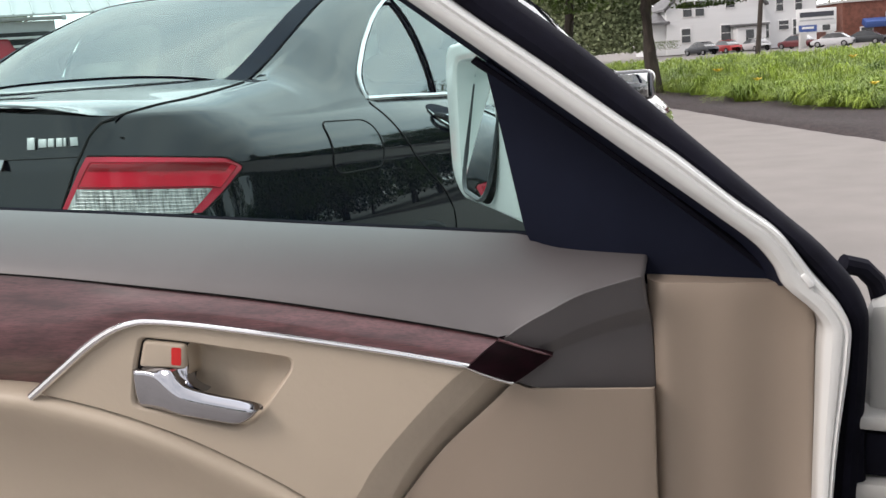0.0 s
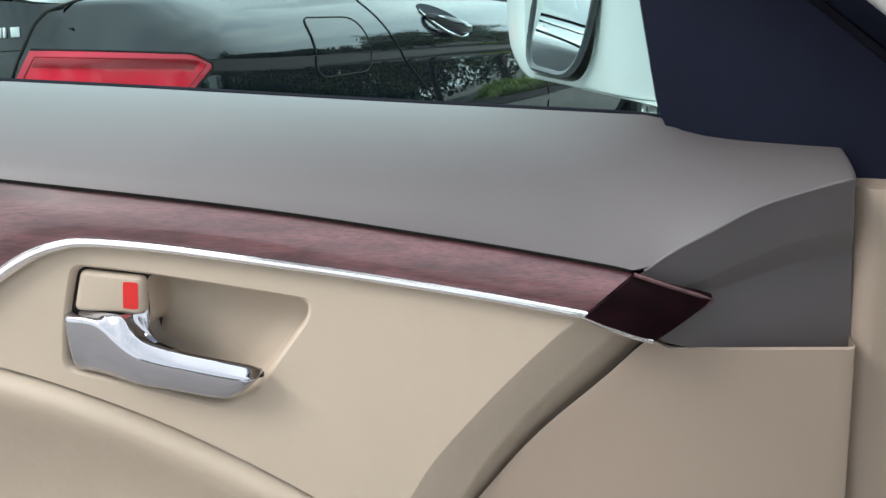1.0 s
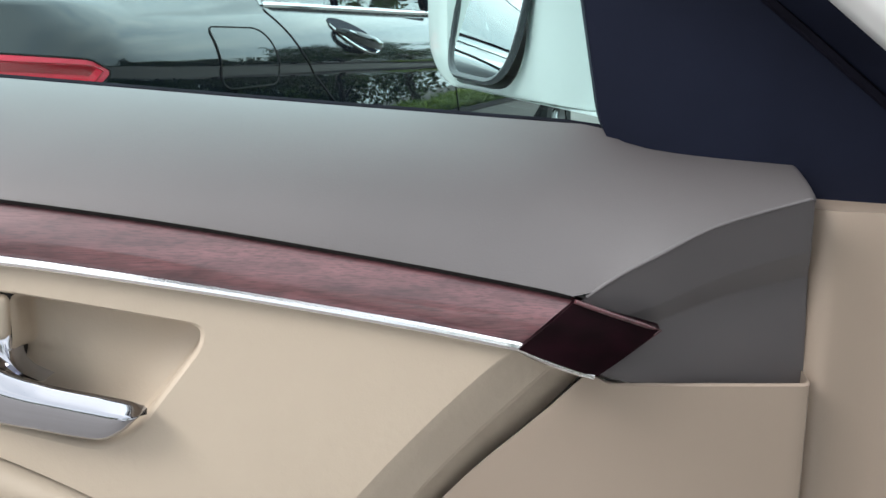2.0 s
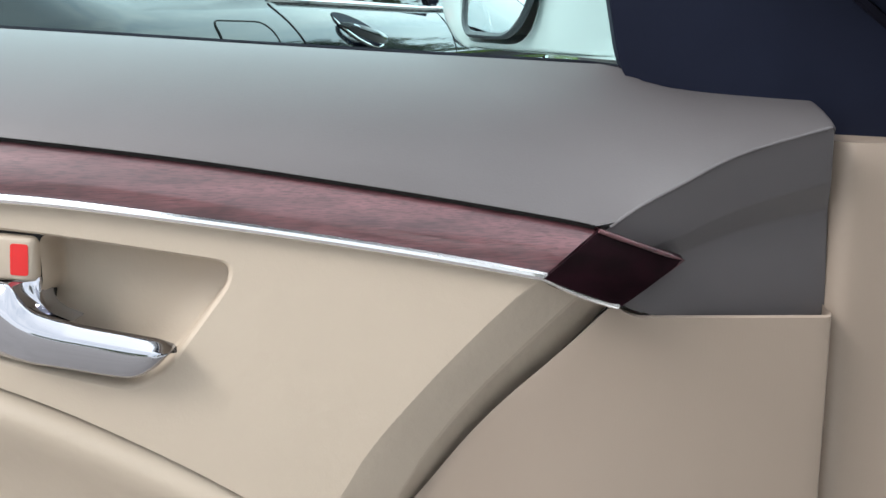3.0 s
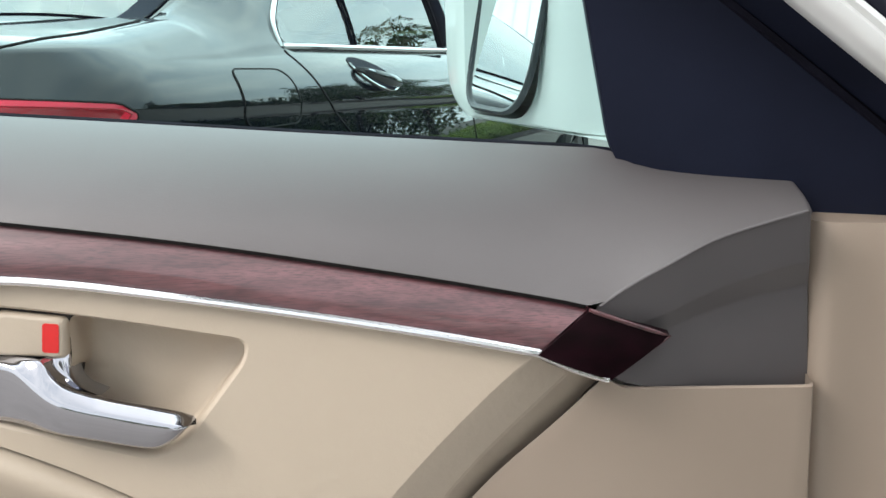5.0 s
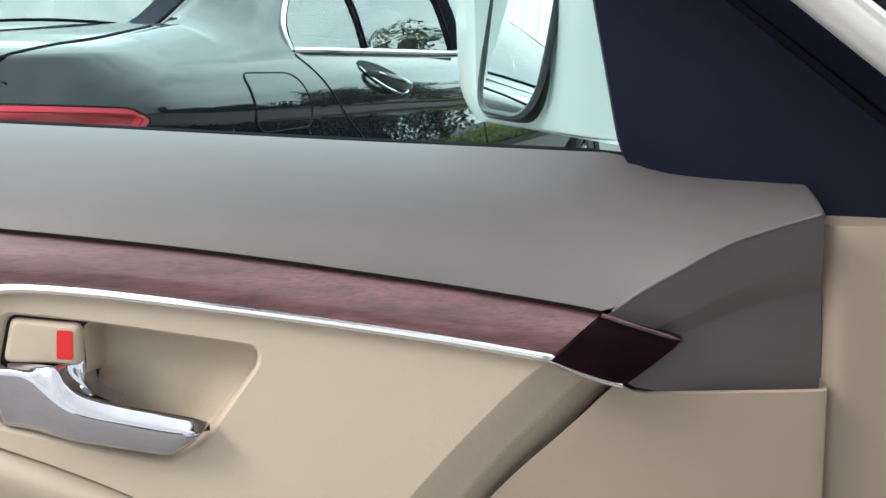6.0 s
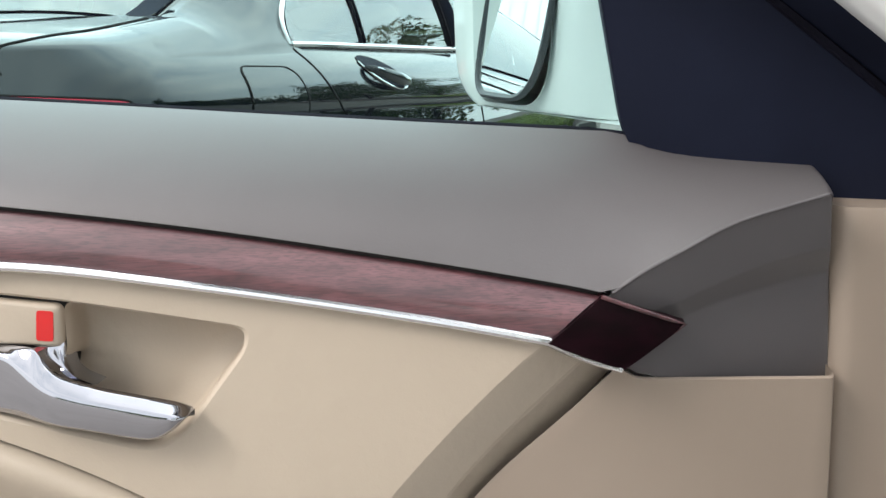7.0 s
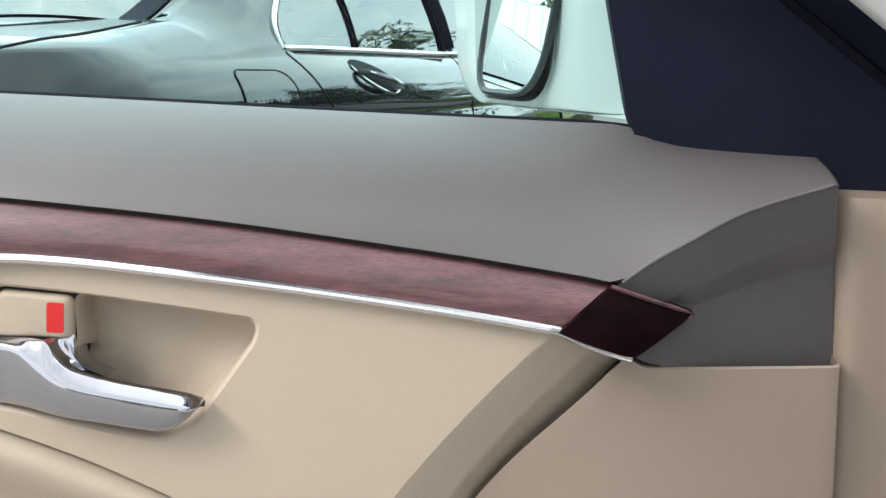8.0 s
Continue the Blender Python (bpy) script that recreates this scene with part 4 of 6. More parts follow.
Q_BACK = curve_fn([(0.97, 0.890), (0.99, 0.889), (1.015, 0.894), (1.057, 0.928), (1.114, 1.012), (1.154, 1.078), (1.223, 1.210), (1.269, 1.325), (1.305, 1.45), (1.33, 1.60)])
WINDOWS = {  # back edge and front edge as s(z); lower z offset above the belt, upper z
    "quarter_window": (Q_BACK, lambda z: 1.274 + 0.23 * (z - 0.98), 1.258),
    "rear_door_window": (lambda z: max(1.296 + 0.23 * (z - 0.98), Q_BACK(z)), lambda z: 2.02, 1.325),
    "front_door_window": (lambda z: 2.10, lambda z: 2.98 - 0.9 * (z - 0.95), 1.325),
}
REAR_GLASS = (0.60, 1.22)
FRONT_GLASS = (2.72, 3.36)


def rear_half(s):
    return float(np.interp(s, [0.55, 0.60, 0.9, 1.22], [0.565, 0.575, 0.555, 0.50]))


def build_cabin():
    bm = bmesh.new()
    S = list(np.linspace(0.42, 3.45, 150))
    Q = list(np.linspace(0, 1, 34))

    def open_at(p):
        s, r, z = p.y, abs(p.x), p.z
        for back, front, top in WINDOWS.values():
            if belt(s) + 0.012 < z < top and back(z) < s < front(z) and r > 0.45:
                return True
        if REAR_GLASS[0] < s < REAR_GLASS[1] and r < rear_half(s):
            return True
        return FRONT_GLASS[0] < s < FRONT_GLASS[1] and r < 0.62
    for sgn in (1, -1):
        grid = [[bm.verts.new(Vector((p.x * sgn, p.y, p.z))) for p in (cabin_pt(s, q) for q in Q)] for s in S]
        for i in range(len(S) - 1):
            for j in range(len(Q) - 1):
                quad = (grid[i][j], grid[i + 1][j], grid[i + 1][j + 1], grid[i][j + 1])
                c = sum((v.co for v in quad), Vector()) / 4
                if not open_at(c):
                    bm.faces.new(quad)
    bmesh.ops.remove_doubles(bm, verts=bm.verts, dist=0.0006)
    part("cabin", bm, PAINT, saloon, smooth=40)
    for name, (back, front, top) in WINDOWS.items():
        for sgn in (1, -1):
            w = []
            for i in range(13):
                t = i / 12
                row = []
                for k in range(17):
                    f = k / 16
                    s0 = lerp(back(lerp(0.985, top, t)), front(lerp(0.985, top, t)), f)
                    z = lerp(belt(s0) + 0.004, top + 0.008, t)
                    row.append(cabin_side(s0, z, 0.0015))
                w.append([Vector((p.x * sgn, p.y, p.z)) for p in row])
            win = part(name, sheet(w), CAR_GLASS, saloon, "tinted side window with tree reflections" if sgn > 0 else "")
            win.visible_shadow = False
            ring = w[0] + [r[-1] for r in w[1:]] + w[-1][-2::-1] + [r[0] for r in w[-2:0:-1]]
            part("window_frame", tube([p + Vector((0.003 * sgn, 0, 0)) for p in ring], 0.0042, 6, closed=True), RUBBER, win)
    for sgn in (1, -1):
        pts = [Vector((p.x * sgn, p.y, p.z)) for p in (cabin_side(s, belt(s) + 0.002, 0.005) for s in np.linspace(0.880, 3.0, 50))]
        part("belt_chrome", tube(pts, 0.0088, 8), SATIN, saloon, "bright chrome strip under the windows")
        pts = [Vector((p.x * sgn, p.y, p.z)) for p in (cabin_side(Q_BACK(z) - 0.014, z, 0.005) for z in np.linspace(0.985, 1.328, 30))]
        pts += [Vector((p.x * sgn, p.y, p.z)) for p in (cabin_side(s, 1.335, 0.005) for s in np.linspace(1.64, 2.6, 24))]
        part("window_chrome", tube(pts, 0.0068, 8), SATIN, saloon, "curved chrome window surround")
        pts = [Vector((p.x * sgn, p.y, p.z)) for p in (cabin_side(2.06, z, 0.002) for z in np.linspace(0.955, 1.33, 10))]
        part("pillar_cover", tube(pts, 0.034, 6, flat=0.15, up=(1, 0, 0)), BLACK, saloon)
    # rear and front screens
    for name, (a, b), half in (("rear_window", REAR_GLASS, rear_half), ("windscreen", FRONT_GLASS, lambda s: 0.62)):
        rows = [[cabin_top(s, f * (half(s) + 0.012)) + Vector((0, 0, 0.002)) for f in np.linspace(-1, 1, 25)] for s in np.linspace(a - 0.012, b + 0.012, 15)]
        g = part(name, sheet(rows), CAR_GLASS, saloon, "sloping rear window with seats behind it" if name == "rear_window" else "")
        g.visible_shadow = False
        ring = rows[0] + [r[-1] for r in rows[1:]] + rows[-1][-2::-1] + [r[0] for r in rows[-2:0:-1]]
        part("screen_frame", tube([p + Vector((0, 0, 0.0005)) for p in ring], 0.0018, 6, closed=True), RUBBER, g)
    # ceramic black band along the sides of the rear window
    for sgn in (1, -1):
        rows = [[cabin_top(s, sgn * (rear_half(s) + f)) + Vector((0, 0, 0.0042)) for f in (0.010, -0.02, -0.047)] for s in np.linspace(0.585, 1.22, 14)]
        part("screen_band", sheet(rows), BLACK, saloon)


def build_shoulder():
    """The quarter panel's soft run from the flank over the pillar's foot to the deck."""
    S = list(np.linspace(0.36, 0.955, 56))
    A = np.linspace(radians(8), radians(62), 70)
    c0 = (0.30, 0.86)
    for sgn in (1, -1):
        R0 = np.zeros((len(S), len(A)))
        for i, s in enumerate(S):
            lines = [[(side(s, z).x, z) for z in np.linspace(crease(s) + 0.01, belt(s), 30)] + [(r, deck_z(s, r)) for r in np.linspace(plan_r(s) - inset(s, belt(s)), 0.3, 40)]]
            if s > 0.43:
                lines.append([(p.x, p.z) for p in (cabin_pt(s, q) for q in np.linspace(0, 0.98, 60))])
            for ln in lines:
                ang = np.array([math.atan2(z - c0[1], r - c0[0]) for r, z in ln])
                rad = np.array([math.hypot(z - c0[1], r - c0[0]) for r, z in ln])
                o = np.argsort(ang)
                R0[i] = np.maximum(R0[i], np.interp(A, ang[o], rad[o]))
        R = R0.copy()
        fade = np.array([min(1.0, (0.955 - s) / 0.20) * min(1.0, (s - 0.36) / 0.10) for s in S])[:, None]
        for _ in range(60):
            P = np.pad(R, 2, mode="edge")
            blur = sum(P[2 + a:2 + a + R.shape[0], 2 + b:2 + b + R.shape[1]] for a in (-1, 0, 1) for b in (-2, -1, 0, 1, 2)) / 15
            R = np.maximum(R0, R + (blur - R) * fade)
        rows = []
        for i, s in enumerate(S):
            # from just under the belt to the edge of the rear window or of the boot lid
            zs, xs = c0[1] + R0[i] * np.sin(A), c0[0] + R0[i] * np.cos(A)
            inner = max(0.622, rear_half(s) + 0.018) if s < 0.62 else rear_half(s) + 0.018
            a_lo, a_hi = float(np.interp(belt(s) - 0.030, zs, A)), float(np.interp(-inner, -xs, A))
            row = []
            for j, a in enumerate(np.linspace(a_lo, a_hi, 64)):
                x = min(1.0, min(i, len(S) - 1 - i, j, 63 - j) / 9)
                x = x * x * (3 - 2 * x)
                base = float(np.interp(a, A, R0[i]))
                d = base + (float(np.interp(a, A, R[i])) - base) * x + lerp(-0.0012, 0.0008, x)
                row.append((sgn * (c0[0] + d * math.cos(a)), s, c0[1] + d * math.sin(a)))
            rows.append(row)
        part("quarter_panel", sheet(rows), PAINT, saloon, smooth=80)


def skin_tree():
    """Search tree over the saloon's outer panels, to lay joints and flaps on them."""
    verts, polys = [], []
    for ob in saloon.children:
        if ob.name.split(".")[0] in ("body", "quarter_panel"):
            n = len(verts)
            verts += [v.co.copy() for v in ob.data.vertices]
            polys += [[n + i for i in p.vertices] for p in ob.data.polygons]
    return bvhtree.BVHTree.FromPolygons(verts, polys)


def build_trim():
    tree = skin_tree()

    def flank(s, z, out):
        hit = tree.ray_cast(Vector((1.6, s, z)), Vector((-1, 0, 0)))[0]
        return hit + Vector((out, 0, 0)) if hit else side(s, z, out)

    def deck(r, s, out):
        hit = tree.ray_cast(Vector((r, s, 1.8)), Vector((0, 0, -1)))[0]
        return hit + Vector((0, 0, out)) if hit else Vector((r, s, deck_z(s, r)))

    def tail(r, z, out):
        hit = tree.ray_cast(Vector((r, -0.5, z)), Vector((0, 1, 0)))[0]
        return hit + Vector((0, -out, 0)) if hit else wrap(k_of(r), z, out)

    gap = lambda pts, r=0.0028: tube(pts, r, 6)
    # boot lid joint
    pts = [deck(p.x, p.y, 0.0006) for p in spline([(0.612, 0.56), (0.610, 0.42), (0.600, 0.30), (0.584, 0.21), (0.565, 0.172)], 8)]
    pts += [tail(p.x, p.y, 0.0006) for p in spline([(0.5375, 0.9928), (0.5290, 0.9706), (0.5170, 0.9291), (0.4891, 0.8643), (0.4593, 0.7996)], 8)]
    part("boot_joint", gap(pts, 0.0030), GAP, saloon)
    pts = [tail(r, 0.9236, 0.0002) for r in np.linspace(0.0, 0.513, 18)]
    part("boot_crease", gap(pts, 0.0014), GAP, saloon)
    # door joint and fuel flap on the right flank
    pts = [flank(s, z, 0.001) for s, z in [(p.x, p.y) for p in spline([(0.876, 0.978), (0.890, 0.95), (0.908, 0.92), (0.953, 0.854), (1.01, 0.798), (1.067, 0.748), (1.135, 0.686), (1.19, 0.58), (1.2, 0.45), (1.2, 0.3)], 6)]]
    part("door_joint", gap(pts, 0.0019), GAP, saloon)
    pts = [side(2.08, z, 0.001) for z in np.linspace(0.3, 0.94, 20)]
    part("door_joint", gap(pts, 0.0019), GAP, saloon)
    out = rounded([(0.588, 0.945), (0.808, 0.934), (0.820, 0.805), (0.584, 0.810)], [0.025, 0.06, 0.045, 0.04], 7)
    out = [(lerp(a[0], b[0], t), lerp(a[1], b[1], t)) for a, b in zip(out, out[1:] + out[:1]) for t in np.linspace(0, 1, max(1, round(math.dist(a, b) / 0.008)), endpoint=False)]
    flap = part("fuel_flap", sheet([[flank(lerp(0.70, s, f), lerp(0.873, z, f), 0.0016) for s, z in out + out[:1]] for f in (0.02, 0.15, 0.3, 0.45, 0.6, 0.75, 0.87, 0.985)]), PAINT, saloon, "rounded square fuel filler flap")
    part("flap_joint", tube([flank(s, z, 0.0016) for s, z in out], 0.0020, 6, closed=True), GAP, flap)
    # rear door handle: dark finger cup and grip
    cup = [(1.283 + 0.125 * math.cos(a), 0.898 - 0.036 * math.cos(a) + 0.036 * math.sin(a)) for a in np.linspace(0, 2 * math.pi, 28, endpoint=False)]
    hd = part("door_handle", sheet([[side(lerp(1.283, s, f), lerp(0.898, z, f), 0.0018) for s, z in cup + cup[:1]] for f in (0.02, 0.4, 0.8, 1.0)]), BLACK, saloon, "door handle with a dark finger cup")
    grip = [side(lerp(1.165, 1.405, t), 0.9165 - 0.052 * t - 0.010 * math.sin(t * math.pi), 0.006 + 0.030 * math.sin(t * math.pi) ** 0.5) for t in np.linspace(0, 1, 20)]
    part("grip", tube(grip, [0.006 + 0.011 * math.sin(math.pi * k / 19) ** 0.6 for k in range(20)], 10, flat=0.6), PAINT, hd)
    part("cup_rim", tube([side(s, z, 0.0030) for s, z in cup[14:28] + cup[:1]], 0.0030, 6), SATIN, hd)
    part("grip_strip", tube([p + Vector((0.004, 0, 0.006)) for p in grip[2:-2]], 0.0036, 6), CHROME, hd)
    front = [side(lerp(2.30, 2.53, t), 0.875 - 0.02 * t, 0.006 + 0.03 * math.sin(t * math.pi) ** 0.5) for t in np.linspace(0, 1, 14)]
    part("door_handle", tube(front, 0.013, 8), PAINT, saloon)


def wrap(k, z, out=0.0):
    """Point on the tail: k runs along the plan from the middle of the boot round the corner."""
    i = min(int(k), len(PLAN) - 2)
    p = PLAN[i].lerp(PLAN[i + 1], k - i)
    d = (PLAN[i + 1] - PLAN[i]).normalized()
    nrm = Vector((-d.y, d.x))
    o = out - inset(p.x, z)
    return Vector((p.y + nrm.y * o, p.x + nrm.x * o, z))


def k_of(r):
    for i in range(len(PLAN) - 1):
        if PLAN[i].y <= r <= PLAN[i + 1].y:
            return i + (r - PLAN[i].y) / max(PLAN[i + 1].y - PLAN[i].y, 1e-6)
    return 0


def build_tail():
    lamp = new("tail_lamp")
    lamp.parent = saloon
    lamp["label"] = "red tail lamp with a clear lower band"
    k_top0, k_low0, k_top1, k_low1 = k_of(0.534), k_of(0.462), k_of(0.792), k_of(0.735)
    top = lambda t: lerp(0.925, 0.893, t) - 0.018 * max(0, t - 0.88) / 0.12
    low = lambda t: lerp(0.800, 0.780, t)

    def at(t, f, out):
        return wrap(lerp(lerp(k_top0, k_low0, f), lerp(k_top1, k_low1, max(0, f - 0.12) / 0.88), t), lerp(top(t), low(t), f), out)
    spans = (("red_lens", LAMP_RED, 0.10, 0.52, 0.04, 0.95, 0.010), ("clear_lens", LAMP_CLEAR, 0.56, 1.0, 0.04, 0.90, 0.009))
    rows = [[at(t, f, 0.006) for f in np.linspace(0, 1, 9)] for t in np.linspace(0, 1, 22)]
    part("lamp_housing", sheet(rows, 0.0), LAMP_RIM, lamp, smooth=50)
    for name, m, f0, f1, t0, t1, o in spans:
        rows = [[at(t, f, o) for f in np.linspace(f0, f1, 7)] for t in np.linspace(t0, t1, 20)]
        part(name, sheet(rows), m, lamp, smooth=50)
    rows = [[at(t, f, 0.0118) for f in np.linspace(0.12, 0.25, 4)] for t in np.linspace(0.05, 0.90, 18)]
    part("lens_band", sheet(rows), LAMP_EDGE, lamp, "darker red band along the lens top", smooth=50)
    rim = [at(float(t), 0.0, 0.006) for t in np.linspace(0, 1, 20)] + [at(1.0, float(f), 0.006) for f in np.linspace(0, 1, 10)]
    part("lamp_joint", tube(rim, 0.0024, 6), GAP, lamp)
    ring = [at(0.04 + 0.91 * t, 0.10, 0.011) for t in np.linspace(0, 1, 16)] + [at(0.95, f, 0.011) for f in np.linspace(0.10, 0.52, 6)] + [at(0.95 - 0.91 * t, 0.52, 0.011) for t in np.linspace(0, 1, 16)] + [at(0.04, f, 0.011) for f in np.linspace(0.52, 0.10, 6)]
    part("lens_border", tube(ring, 0.0012, 6, closed=True), LAMP_EDGE, lamp, "dark red line round the lens")
    for f in np.linspace(0.60, 0.97, 7):
        part("lens_rib", tube([at(float(t), float(f), 0.0092) for t in np.linspace(0.07, 0.88, 14)], 0.0017, 5), LAMP_CLEAR, lamp)
    # badge as plain silver blocks, chrome bar over the plate
    badge = new("badge")
    badge.parent = saloon
    badge["label"] = "small silver badge"
    for a, w, h in ((0.382, 0.024, 0.027), (0.412, 0.026, 0.019), (0.438, 0.019, 0.019), (0.460, 0.019, 0.019), (0.480, 0.007, 0.019), (0.495, 0.020, 0.019)):
        k = k_of(a + w / 2)
        p, q = wrap(k, 0.958), wrap(k + 0.3, 0.958)
        ang = math.atan2(q.y - p.y, q.x - p.x)
        part("badge_block", box((w * 0.82, 0.004, h), wrap(k, 0.958, 0.003), 0.0006, turn=Matrix.Rotation(ang, 4, "Z") @ Matrix.Rotation(radians(-12), 4, "X")), BADGE, badge)
    part("plate_bar", sheet([[wrap(k_of(r), z, o) for z, o in ((0.9262, 0.001), (0.9255, 0.0060), (0.9045, 0.0175), (0.9015, 0.017), (0.900, 0.002))] for r in np.linspace(0.0, 0.322, 12)]), CHROME, saloon, "chrome bar over the number plate")
    # bit of dark debris on the paintwork, as a small block
    part("debris_speck", box((0.012, 0.003, 0.004), wrap(k_of(0.60), 0.958, 0.0012), 0.001), GAP, saloon)


def build_cabin_inside():
    part("parcel_shelf", box((1.20, 0.42, 0.03), (0, 0.92, 0.985), 0.01), TRIM_DARK, saloon)
    part("cabin_floor", box((1.35, 2.4, 0.05), (0, 2.1, 0.42), 0.01), TRIM_DARK, saloon)
    part("dashboard", box((1.30, 0.45, 0.30), (0, 3.05, 0.85), 0.06), TRIM_DARK, saloon)
    part("rear_bench", box((1.22, 0.20, 0.52), (0, 1.22, 0.78), 0.06, turn=pose(0, 0, 0, 18, 0, 0)), SEAT, saloon, "pale leather rear bench")
    for x in (-0.36, 0.36):
        part("rear_headrest", box((0.27, 0.10, 0.15), (x, 1.12, 1.075), 0.045, 4), SEAT, saloon)
    for x in (-0.36, 0.36):
        part("front_seat", box((0.46, 0.16, 0.58), (x, 2.12, 0.83), 0.06, 4, turn=pose(0, 0, 0, 14, 0, 0)), SEAT, saloon)
        part("front_headrest", box((0.27, 0.10, 0.18), (x, 2.03, 1.20), 0.045, 4), SEAT, saloon)
    part("rear_view_mirror", box((0.22, 0.04, 0.07), (0, 2.70, 1.30), 0.015), TRIM_DARK, saloon)


def build_wheels(car, track, positions, radius, width):
    for s in positions:
        for r in (-track, track):
            w = new("wheel")
            w.parent = car
            w.location = (r, s, radius)
            bm = bmesh.new()
            prof = [(0.62, -0.5), (0.93, -0.5), (1.0, -0.38), (1.0, 0.38), (0.93, 0.5), (0.62, 0.5)]
            loft(bm, [[(x * width, radius * f * math.cos(a), radius * f * math.sin(a)) for f, x in prof] for a in np.linspace(0, 2 * math.pi, 29)])
            part("tyre", bm, TYRE, w)
            bm = bmesh.new()
            sg = 1 if r > 0 else -1
            loft(bm, [[(sg * x * width, radius * f * math.cos(a), radius * f * math.sin(a)) for f, x in ((0.05, 0.42), (0.2, 0.40), (0.55, 0.34 if k % 4 < 2 else 0.1), (0.63, 0.46))]
                      for k, a in enumerate(np.linspace(0, 2 * math.pi, 41))])
            part("rim", bm, ALLOY, w)


def build_front():
    for sgn in (1, -1):
        m = new("door_mirror")
        m.parent = saloon
        part("mirror_shell", box((0.20, 0.11, 0.135), (sgn * 1.000, 2.93, 0.905), 0.035, 4), PAINT, m)
        part("mirror_face", box((0.165, 0.006, 0.105), (sgn * 1.005, 2.874, 0.905), 0.002, turn=pose(0, 0, 0, 0, 0, sgn * -8)), MIRROR, m)
        part("mirror_edge", tube([(sgn * 1.098, 2.885, z) for z in (0.855, 0.905, 0.955)], 0.008, 6), CHROME, m)
        part("mirror_arm", box((0.10, 0.06, 0.03), (sgn * 0.88, 2.95, 0.90), 0.01), PAINT, m)
        hl = []
        for t in np.linspace(0, 1, 10):
            k = len(PLAN) - 1 - lerp(14, 34, t)
            hl.append([Vector((p.x * sgn, p.y, p.z)) for p in (wrap(k, z, 0.006) for z in (0.70, 0.66, 0.60))])
        part("headlight", sheet(hl), LAMP_CLEAR, saloon)


build_body()
build_cabin()
build_shoulder()
build_trim()
build_tail()
build_cabin_inside()
build_front()
build_wheels(saloon, 0.80, (0.97, 3.73), 0.318, 0.21)


# ---- own car: the white body that the open door hangs on ----
OWN_M = pose(0.332, 0.873, 0, 0, 0, -25.24)
own = empty("white_car_body", OWN_M, "white car body with the hinges of the open door", "car")


